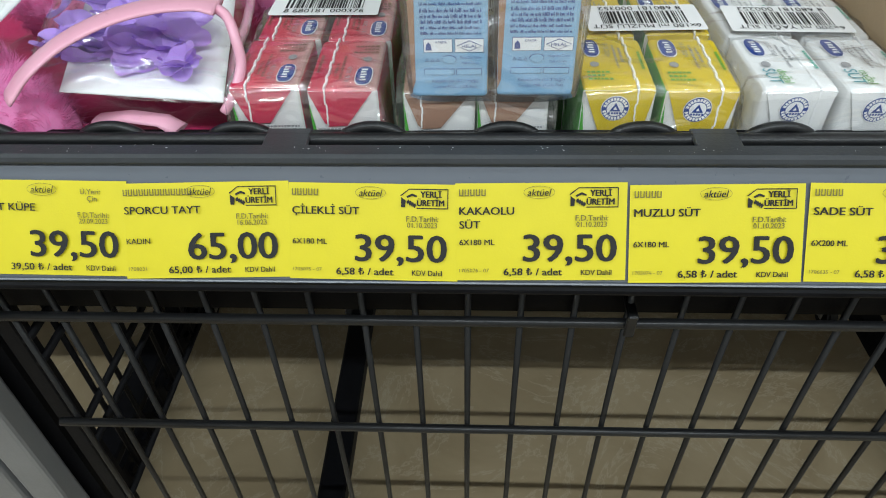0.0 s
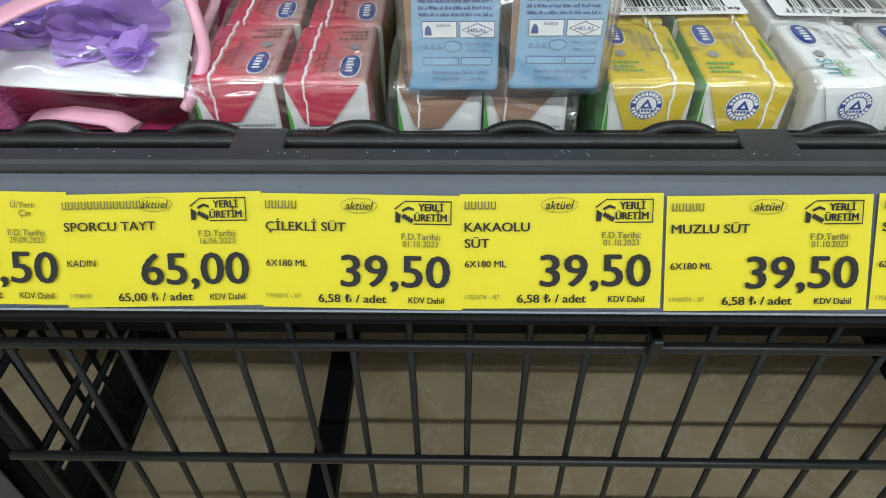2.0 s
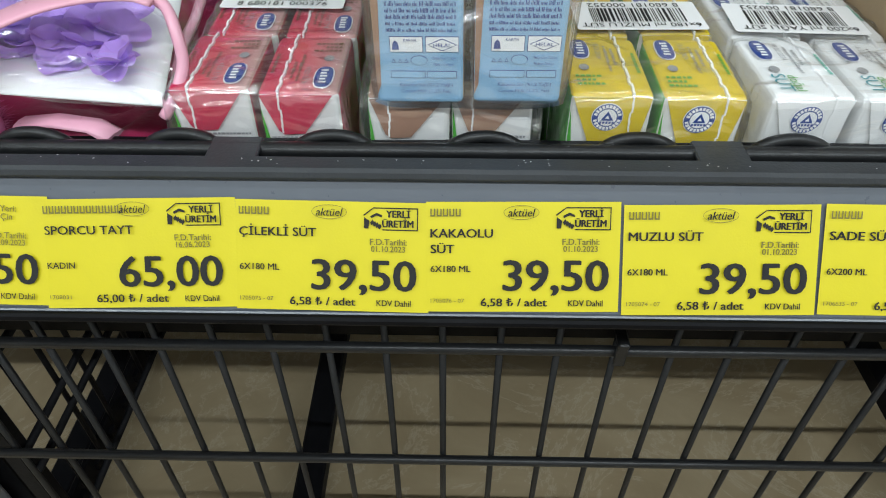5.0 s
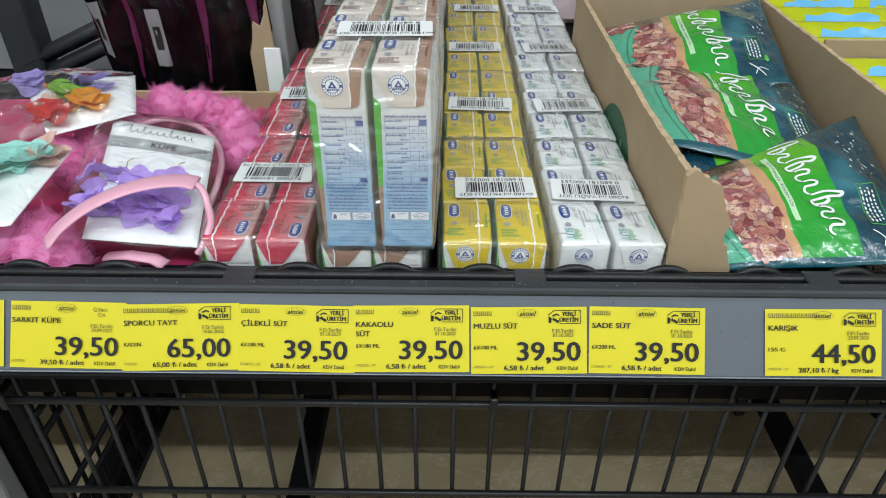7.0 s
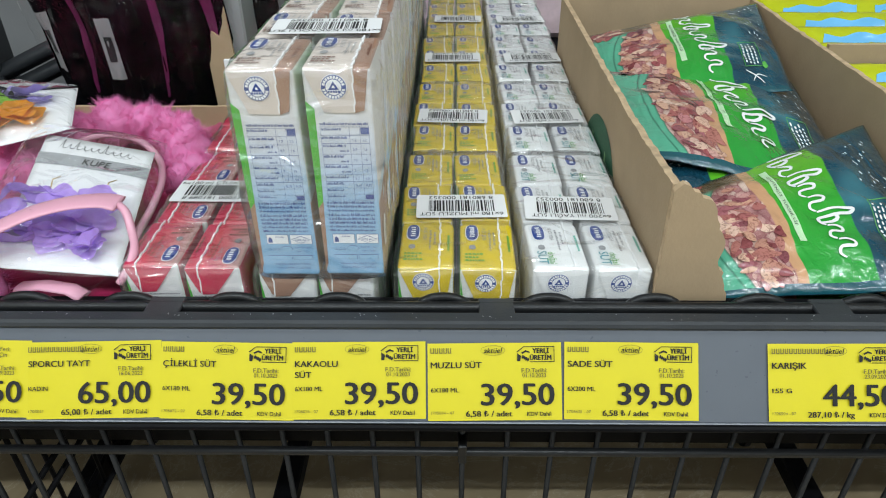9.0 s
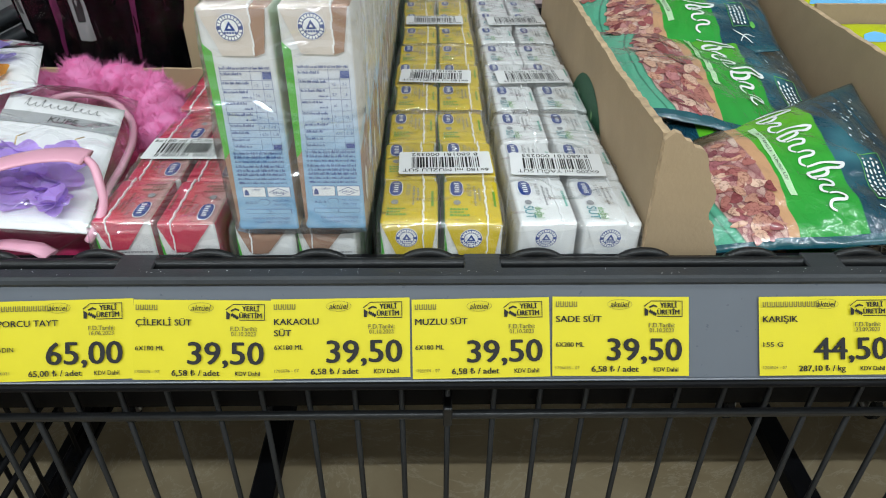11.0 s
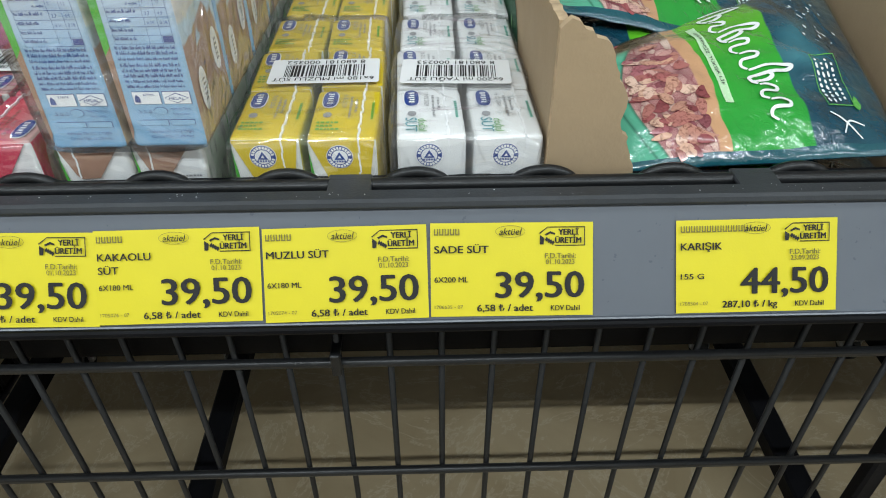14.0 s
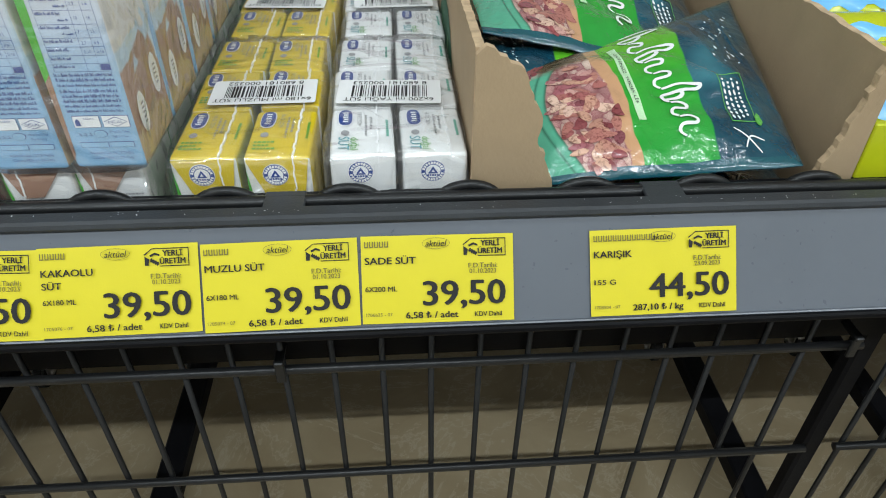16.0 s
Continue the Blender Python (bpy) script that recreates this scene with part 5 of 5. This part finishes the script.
part("front_panel", bm, "lemon", tray2, "plain lime yellow printed front panel")


def snack_bag(corners, bulge, seed):
    p = thing("snack_bag", "lime yellow snack bag with a pale blue band", "snack bag", group="snack bags")
    f = sheet(corners, bulge, seed, 0.0022, 34)
    part("bag", sheet_mesh("bag", f, 40, 14, "lemon", 0.003), None, p)
    bm = bmesh.new()
    for k in range(2):
        a, n = 0.10 + 0.40 * k + 0.03 * math.sin(seed * 2.1), 16
        on_sheet(f, ([(a + 0.020 * q, 0.40 + 0.07 * math.sin(q * 1.3 + k + seed)) for q in range(n + 1)], [(a + 0.015 + 0.020 * q, 0.66 + 0.05 * math.sin(q * 0.9 + seed)) for q in range(n + 1)]), bm, 0.0005)
    part("band", bm, "skyfilm", p)
    bm = bmesh.new()
    on_sheet(f, ([(0.87 + 0.12 * k / 8, 0.25) for k in range(9)], [(0.86 + 0.13 * k / 8, 0.80) for k in range(9)]), bm, 0.0006)
    part("seed_picture", bm, "seed", p)
    bm = bmesh.new()
    for k in range(9):
        u = 0.35 + 0.016 * k
        on_sheet(f, ([(u, 0.30), (u, 0.38)], [(u + 0.010, 0.30), (u + 0.010, 0.38)]), bm, 0.0006)
    part("stamp", bm, "greyink", p)
    return p


for k, (y, z) in enumerate([(0.300, 0.742), (0.335, 0.750), (0.372, 0.757), (0.412, 0.764), (0.455, 0.770), (0.492, 0.774), (0.548, 0.776), (0.590, 0.780), (0.632, 0.784), (0.676, 0.788), (0.720, 0.792), (0.765, 0.795), (0.808, 0.798)]):
    t = 0.004 * math.sin(k * 2.2)
    snack_bag([(0.408 + t, y, z - 0.014), (0.645 + t, y + t, z - 0.014), (0.645 + t, y + 0.040 + t, z + 0.014), (0.408 + t, y + 0.040, z + 0.014)], 0.010, 20 + k)
bm = bmesh.new()
box(bm, 0.403, 0.653, 0.280, 0.840, DECK + 0.001, 0.715, 0.004)
tagged(part("snack_bag_stack", bm, "lemon"), "hidden lower layers of yellow snack bags in their tray", "snack bag")

# ---- hair accessories ----
M["hotpink"] = soft_material("pink fluff", (1.0, 0.34, 0.64), 0.3)
M["deeppink"] = soft_material("deep pink fluff", (1.0, 0.24, 0.55), 0.3)
M["crimson"] = surface("crimson cloth", (0.40, 0.010, 0.085), 0.75, 0.0, 0.35, 30, 0.6, 300, sheen=0.3)
M["bandpink"] = surface("pink plastic band", (0.78, 0.39, 0.50), 0.3, 0.0, 0.04, 40, 0.05, 500)
for key, nm, colour in (("purple", "purple organza", (0.60, 0.40, 0.88)), ("mint", "mint petals", (0.42, 0.78, 0.70)), ("lilac", "lilac petals", (0.40, 0.33, 0.68)),
                        ("orange", "orange petals", (0.76, 0.32, 0.03)), ("leafgreen", "green petals", (0.26, 0.54, 0.06)), ("petalred", "red petals", (0.58, 0.03, 0.03)),
                        ("blush", "blush petals", (0.80, 0.54, 0.46)), ("darkpetal", "black petals", (0.02, 0.02, 0.025))):
    M[key] = soft_material(nm, colour, 0.3)
M["cardgrey"] = surface("grey printed band", (0.36, 0.37, 0.38), 0.45, 0.0, 0.03, 50, 0.05, 500)
M["gold"] = surface("gold wire", (0.75, 0.55, 0.25), 0.3, 1.0)


def fluff(bm, path, radius, count, length, seed, mats=(0, 1)):
    """Soft uneven lumps along a path, covered in very fine short hairs lying in tufts."""
    rnd = random.Random(seed)
    lumps = []
    for p in [Vector(q) for q in path]:
        lumps.append((p, radius * rnd.uniform(0.85, 1.05)))
        for _ in range(4):
            d = Vector((rnd.gauss(0, 1), rnd.gauss(0, 1), rnd.gauss(0.3, 1))).normalized()
            lumps.append((p + d * radius * 0.42, radius * rnd.uniform(0.5, 0.7)))
    for p, r in lumps:
        out = bmesh.ops.create_icosphere(bm, subdivisions=3, radius=r * 0.86)
        for v in out["verts"]:
            v.co = v.co * (1 + 0.14 * noise.noise(v.co * 150 + p * 50)) + p
        for f in {f for v in out["verts"] for f in v.link_faces}:
            f.material_index, f.smooth = mats[0], True
    for _ in range(count):
        c, r = lumps[int(rnd.random() * len(lumps))]
        d = Vector((rnd.gauss(0, 1), rnd.gauss(0, 1), rnd.gauss(0, 1))).normalized()
        base = c + d * r * 0.85
        if any((base - q).length < s * 0.80 for q, s in lumps):
            continue
        L = length * rnd.uniform(0.5, 1.2) * (1 + 0.7 * noise.noise(base * 170 + Vector((seed, 0, 0))))
        side = d.cross(Vector((rnd.gauss(0, 1), rnd.gauss(0, 1), rnd.gauss(0, 1)))).normalized()
        flow = Vector((noise.noise(base * 150), noise.noise(base * 150 + Vector((9, 0, 0))), noise.noise(base * 150 + Vector((0, 9, 0)))))
        tip = base + d * L * 0.8 + side.cross(d) * L * rnd.uniform(-0.4, 0.4) + flow * L * 1.5
        w = 0.00017
        f = bm.faces.new((bm.verts.new(base - side * w), bm.verts.new(base + side * w), bm.verts.new(tip)))
        f.material_index = mats[0] if rnd.random() < 0.9 else mats[1]


def petal(bm, c, r, tilt, spin, seed, mat=0, flat=0.35):
    """One crinkled petal, a cupped and ruffled disc."""
    m = Matrix.Translation(c) @ Euler((tilt, flat * math.sin(seed), spin)).to_matrix().to_4x4()
    n, rings = 24, 4
    grid = []
    for j in range(rings + 1):
        row = []
        for k in range(n):
            a = math.tau * k / n
            q = r * j / rings * (1 + 0.16 * math.sin(3 * a + seed) + 0.04 * math.sin(7 * a + seed * 2))
            z = 0.25 * r * (j / rings) ** 2 + 0.08 * r * (j / rings) * math.sin(5 * a + seed * 3)
            row.append(bm.verts.new(m @ Vector((q * math.cos(a), q * 0.8 * math.sin(a), z))))
        grid.append(row)
    for j in range(rings):
        for k in range(n):
            f = bm.faces.new((grid[j][k], grid[j][(k + 1) % n], grid[j + 1][(k + 1) % n], grid[j + 1][k]))
            f.smooth, f.material_index = True, mat
    bmesh.ops.remove_doubles(bm, verts=grid[0], dist=1e-6)


def flat_card(p, corners, seed=1):
    f = sheet(corners, 0.002, seed, 0.0004, 12)
    part("card", sheet_mesh("card", f, 14, 14, "paper", 0.0004), None, p)
    return f


def clear_bag(p, corners, bulge, seed):
    f = sheet(corners, bulge, seed, 0.0050, 30, 0.5)
    ob = part("clear_bag", sheet_mesh("clear_bag", f, 48, 48, "bagfilm"), None, p, "clear crinkled plastic bag")
    ob.visible_shadow = False
    return ob


# bin bottom cloth heap
heap = bmesh.new()
n = 40
g = [[heap.verts.new((-0.42 + 0.300 * i / n, 0.270 + 0.30 * j / n, 0.712 + 0.010 * (j / n) + 0.013 * noise.noise(Vector((i * 0.16, j * 0.16, 2.0))) + 0.006 * noise.noise(Vector((i * 0.5, j * 0.5, 5.0))))) for i in range(n + 1)] for j in range(n + 1)]
for j in range(n):
    for i in range(n):
        heap.faces.new((g[j][i], g[j][i + 1], g[j + 1][i + 1], g[j + 1][i])).smooth = True
edge = [g[0][i] for i in range(n + 1)]
low = [heap.verts.new((v.co.x, v.co.y, DECK)) for v in edge]
for i in range(n):
    heap.faces.new((low[i], low[i + 1], edge[i + 1], edge[i]))
redge = [g[j][n] for j in range(n + 1)]
rlow = [heap.verts.new((v.co.x, v.co.y, DECK)) for v in redge]
for i in range(n):
    heap.faces.new((rlow[i], rlow[i + 1], redge[i + 1], redge[i]))
tagged(part("plush_cloth", heap, "crimson"), "crimson plush cloth heap under the hair accessories", "cloth")

# earring card
ear = thing("earring_card", "white earring card with purple organza flowers in a clear bag", "earring card")
CC = [(-0.188, 0.272, 0.750), (-0.111, 0.266, 0.748), (-0.131, 0.390, 0.768), (-0.221, 0.418, 0.770)]
cf = flat_card(ear, CC, seed=3)
bm = bmesh.new()
on_sheet(cf, ([(k / 12, 0.735) for k in range(13)], [(k / 12, 0.835) for k in range(13)]), bm, 0.0005)
part("grey_band", bm, "cardgrey", ear)
me = text_mesh("KÜPE", 0.03, "ink", 0.0, 0.2).copy()
w = max(v.co.x for v in me.vertices)
for v in me.vertices:
    v.co = cf(0.42 + 0.26 * v.co.x / w, 0.760 + v.co.y / 0.03 * 0.075, 0.0009)
part("words", me, None, ear)
bm = bmesh.new()
for k, hh in enumerate((0.075, 0.035, 0.070, 0.035, 0.032, 0.036, 0.080, 0.034, 0.034, 0.036)):
    u = 0.17 + 0.066 * k
    stroke(cf, bm, [(u, 0.895), (u + 0.020, 0.895 + hh * 0.8), (u + 0.030, 0.893 + hh), (u + 0.026, 0.905), (u + 0.046, 0.890), (u + 0.066, 0.902)], 0.00042, 0.0006, n=5)
part("script_bar", bm, "ink", ear)
bm = bmesh.new()
rnd = random.Random(9)
for k in range(46):
    u, v = rnd.uniform(-0.06, 0.86), rnd.uniform(0.13, 0.44)
    v -= 0.10 * max(0.0, u - 0.55)
    petal(bm, cf(u, v, rnd.uniform(0.002, 0.009)), rnd.uniform(0.008, 0.013), rnd.uniform(-0.7, 0.7), rnd.uniform(0, 6), k)
part("flower", bm, "purple", ear, "purple organza flower")
bm = bmesh.new()
for u, v in ((0.25, 0.52), (0.72, 0.55)):
    pipe(bm, [cf(u, v, 0.001), cf(u + 0.03, v + 0.04, 0.006), cf(u + 0.07, v + 0.09, 0.004)], 0.0004, 6)
part("ear_wire", bm, "gold", ear, "thin gold ear wire")
clear_bag(ear, [(-0.205, 0.268, 0.752), (-0.098, 0.262, 0.748), (-0.124, 0.398, 0.772), (-0.232, 0.428, 0.774)], 0.018, 4)

# headbands
def flowing(pts, n=6):
    """A smooth line through the points."""
    v = [Vector(q) for q in pts]
    v = [2 * v[0] - v[1]] + v + [2 * v[-1] - v[-2]]
    out = []
    for a, b, c, d in zip(v, v[1:], v[2:], v[3:]):
        for k in range(n):
            t = k / n
            out.append(0.5 * (2 * b + (c - a) * t + (2 * a - 5 * b + 4 * c - d) * t * t + (3 * b - a - 3 * c + d) * t ** 3))
    return out + [v[-2]]


hb = thing("headband", "pale pink plastic headband lying over the cards", "headband")
bm = bmesh.new()
pts = [(-0.206, 0.262, 0.752), (-0.196, 0.268, 0.762), (-0.180, 0.276, 0.772), (-0.160, 0.284, 0.779), (-0.140, 0.290, 0.782), (-0.122, 0.293, 0.782), (-0.113, 0.293, 0.780)]
pipe(bm, flowing(pts), 0.0088, 10, 0, 0.2)
part("band", smooth(mesh_of("band", bm, "bandpink")), None, hb)
bm = bmesh.new()
pipe(bm, flowing([(-0.113, 0.292, 0.7795), (-0.108, 0.288, 0.777), (-0.1045, 0.282, 0.770), (-0.103, 0.277, 0.760), (-0.1065, 0.270, 0.750), (-0.112, 0.267, 0.742)]), 0.0024, 8)
part("band_end", bm, "bandpink", hb)
hb2 = thing("headband", "thin pale pink headband with fluffy pink trim", "headband")
bm = bmesh.new()
pipe(bm, flowing([(-0.22, 0.440, 0.752), (-0.195, 0.447, 0.757), (-0.165, 0.438, 0.757), (-0.140, 0.412, 0.754), (-0.126, 0.380, 0.752), (-0.120, 0.345, 0.750), (-0.118, 0.315, 0.748), (-0.113, 0.285, 0.744)]), 0.0026, 8)
part("band", bm, "bandpink", hb2)
bm = bmesh.new()
fluff(bm, [(-0.262, 0.400, 0.744), (-0.25, 0.44, 0.746), (-0.232, 0.472, 0.748), (-0.205, 0.490, 0.750), (-0.175, 0.487, 0.750), (-0.148, 0.468, 0.748), (-0.126, 0.440, 0.746), (-0.116, 0.410, 0.742)], 0.022, 95000, 0.0050, 3)
part("fluff", bm, ["hotpink", "deeppink"], hb2, "bright pink fluffy trim")
pom2 = thing("fluffy_pompom", "bright pink fluffy pompom beside the earring card", "pompom")
bm = bmesh.new()
fluff(bm, [(-0.246, 0.375, 0.738), (-0.236, 0.392, 0.742), (-0.240, 0.415, 0.745)], 0.015, 22000, 0.0050, 18)
part("fluff", bm, ["hotpink", "deeppink"], pom2)
pom = thing("fluffy_pompom", "bright pink fluffy pompom at the front of the bin", "pompom")
bm = bmesh.new()
fluff(bm, [(-0.275, 0.296, 0.730), (-0.250, 0.290, 0.738), (-0.226, 0.284, 0.736), (-0.212, 0.278, 0.726)], 0.023, 48000, 0.0050, 8)
part("fluff", bm, ["hotpink", "deeppink"], pom)
# loose second band end
hb3 = thing("headband", "short pink headband end on the crimson cloth", "headband")
bm = bmesh.new()
pipe(bm, [(-0.178, 0.276, 0.733), (-0.160, 0.272, 0.737), (-0.142, 0.268, 0.737), (-0.134, 0.265, 0.734)], 0.0055, 8, 0, 0.3)
part("band", bm, "bandpink", hb3)


def flower_bag(name, label, corners, petals, seed, bulge=0.016, inset=0.32):
    p = thing(name, label, "hair flowers", group="bagged hair flowers")
    f = sheet(corners, 0.002, seed, 0.0004, 12)
    a, b, c, d = [Vector(q) for q in corners]
    flat_card(p, [a.lerp(b, inset), b, c, d.lerp(c, inset)], seed=seed)
    rnd = random.Random(seed)
    for mat, u0, v0, cnt in petals:
        bm = bmesh.new()
        for k in range(cnt):
            petal(bm, f(u0 + rnd.uniform(-0.10, 0.10), v0 + rnd.uniform(-0.12, 0.12), rnd.uniform(0.002, 0.008)), rnd.uniform(0.009, 0.016), rnd.uniform(-0.35, 0.35), rnd.uniform(0, 6), k + seed)
        part("flower", bm, mat, p)
    clear_bag(p, [Vector(c) + Vector((0, 0, 0.002)) for c in corners], bulge, seed)
    return p


flower_bag("flower_bag", "clear bag of orange, green, red and lilac hair flowers", [(-0.285, 0.368, 0.768), (-0.203, 0.420, 0.774), (-0.230, 0.492, 0.780), (-0.375, 0.480, 0.774)],
           [("lilac", 0.42, 0.82, 4), ("orange", 0.60, 0.72, 2), ("blush", 0.40, 0.42, 4), ("petalred", 0.46, 0.22, 4), ("leafgreen", 0.66, 0.45, 3), ("orange", 0.70, 0.25, 3), ("lilac", 0.74, 0.66, 3), ("darkpetal", 0.52, 0.60, 3)], 12)
flower_bag("flower_bag", "clear bag of mint green hair flowers on white card", [(-0.315, 0.262, 0.756), (-0.224, 0.262, 0.766), (-0.230, 0.362, 0.770), (-0.335, 0.360, 0.764)],
           [("mint", 0.55, 0.55, 10), ("mint", 0.75, 0.75, 8), ("mint", 0.6, 0.25, 10), ("mint", 0.3, 0.4, 8), ("blush", 0.92, 0.88, 4)], 13)

# ---- behind the accessories: black packets, cartons, frame ----
M["blackfilm"] = surface("black glossy film", (0.003, 0.0028, 0.0035), 0.12, 0.0, 0.3, 20, 0.35, 40, spec=0.12)
M["magenta"] = surface("magenta cloth", (0.13, 0.010, 0.065), 0.5, 0.0, 0.2, 30, 0.2, 300)
M["greycard"] = surface("grey white carton", (0.27, 0.272, 0.275), 0.6, 0.0, 0.06, 12, 0.2, 300)
M["redprint"] = surface("red print", (0.50, 0.02, 0.04), 0.5, 0.0, 0.05, 30, 0.1, 300)
low = thing("cardboard_tray", "low brown cardboard tray edge behind the fluffy headbands", "cardboard box")
wall_piece(torn([(-0.34, DECK), (-0.34, 0.738), (-0.118, 0.738), (-0.118, DECK)], 0.006, 0.0005, 14, (0, 2, 3)), 0.004, "y", 0.560, "front_wall", low)


def black_packet(x, y, lean, turn, seed, label="black glossy packet of leggings standing in the tray"):
    p = thing("leggings_packet", label, "clothes packet", pose(x, y, DECK, -lean, 0, turn), group="leggings packets")
    f = sheet([(-0.042, 0, 0.0), (0.042, 0, 0.0), (0.044, 0, 0.30), (-0.044, 0, 0.30)], 0.010, seed, 0.006, (75, 40, 16), 0.6)
    part("packet", sheet_mesh("packet", f, 24, 48, "blackfilm", 0.01), None, p)
    rnd = random.Random(seed)
    bm = bmesh.new()
    u = rnd.uniform(0.5, 0.8)
    on_sheet(f, ([(u + 0.03 * math.sin(k * 0.3), 0.34 + 0.6 * k / 14) for k in range(15)], [(u + 0.02 + 0.10 * math.sin(k * 0.22), 0.34 + 0.6 * k / 14) for k in range(15)]), bm, 0.0008)
    part("cloth_fold", bm, "magenta", p, "magenta fold of cloth")
    bm = bmesh.new()
    for a in (0.40,):
        on_sheet(f, ([(0.08, a + 0.2 * k / 6) for k in range(7)], [(0.24, a + 0.2 * k / 6) for k in range(7)]), bm, 0.0009)
    part("print_panel", bm, "greycard", p)
    bm = bmesh.new()
    for a in (0.46,):
        on_sheet(f, ([(0.12, a + 0.08 * k / 4) for k in range(5)], [(0.20, a + 0.08 * k / 4) for k in range(5)]), bm, 0.0013)
    part("print_mark", bm, "ink", p)
    ob = part("clear_sleeve", sheet_mesh("clear_sleeve", sheet([(-0.05, -0.004, 0.0), (0.05, -0.004, 0.0), (0.052, -0.004, 0.31), (-0.052, -0.004, 0.31)], 0.012, seed + 9, 0.007, (80, 40, 18), 0.5), 24, 48, "sleeve"), None, p)
    ob.visible_shadow = False
    return p


for k, (x, y, lean, turn) in enumerate([(-0.275, 0.640, -10, -14), (-0.215, 0.615, -8, 8), (-0.165, 0.640, -12, -10), (-0.250, 0.690, -10, 4), (-0.185, 0.700, -10, 0), (-0.130, 0.680, -8, -12)]):
    black_packet(x, y, lean, turn, 60 + k)
wc = thing("white_carton", "grey-white carton flap with a torn brown edge", "carton")
wall_piece(torn([(-0.150, DECK), (-0.152, 0.770), (-0.145, 0.800), (-0.138, 0.795), (-0.130, 0.822), (-0.118, DECK)], 0.004, 0.0012, 15, (0, 4, 5)), 0.003, "y", 0.590, "flap", wc)
bm = bmesh.new()
box(bm, -0.134, -0.116, 0.600, 0.900, DECK, 0.93, 0.002)
part("body", bm, "greycard", wc)
bm = bmesh.new()
box(bm, -0.137, -0.1200, 0.586, 0.589, DECK, 0.775, 0.0008)
part("white_flap", bm, "paper", wc)
# grey board and dark frame at the back left
fr = thing("back_frame", "dark grey steel frame leaning behind the bin with a pale board", "shelf frame")
bm = bmesh.new()
box(bm, -0.70, -0.405, 0.90, 0.915, DECK, 1.05, 0.002)
part("board", bm, "greycard", fr, "pale grey board")
bm = bmesh.new()
box(bm, -0.62, -0.53, 0.894, 0.898, 0.770, 0.800)
part("red_print", bm, "redprint", fr)
bm = bmesh.new()
box(bm, -0.536, -0.492, 0.79, 0.83, DECK, 1.05, 0.003)
part("post", bm, "powder", fr)
for (x0, z0), (x1, z1) in (((-0.522, 0.681), (-0.330, 0.765)), ((-0.514, 0.660), (-0.330, 0.740))):
    bm = bmesh.new()
    rod(bm, (x0, 0.80, z0), (x1, 0.80, z1), 0.0105, 4)
    part("brace", bm, "powder", fr)
# goods far behind the milk
M["pinkgoods"] = surface("pale pink far goods", (0.55, 0.42, 0.46), 0.6, 0.0, 0.5, 9, 0.2, 200)
bm = bmesh.new()
box(bm, -0.10, 0.38, 1.16, 1.30, DECK, 0.90, 0.01)
tagged(part("far_carton", bm, "pinkgoods"), "pale pink and white goods carton at the far side", "carton")
bm = bmesh.new()
box(bm, 0.39, 0.66, 0.95, 1.10, DECK, 0.86, 0.006)
tagged(part("far_carton", bm, "lemon"), "lime yellow carton at the far side of the table", "carton")
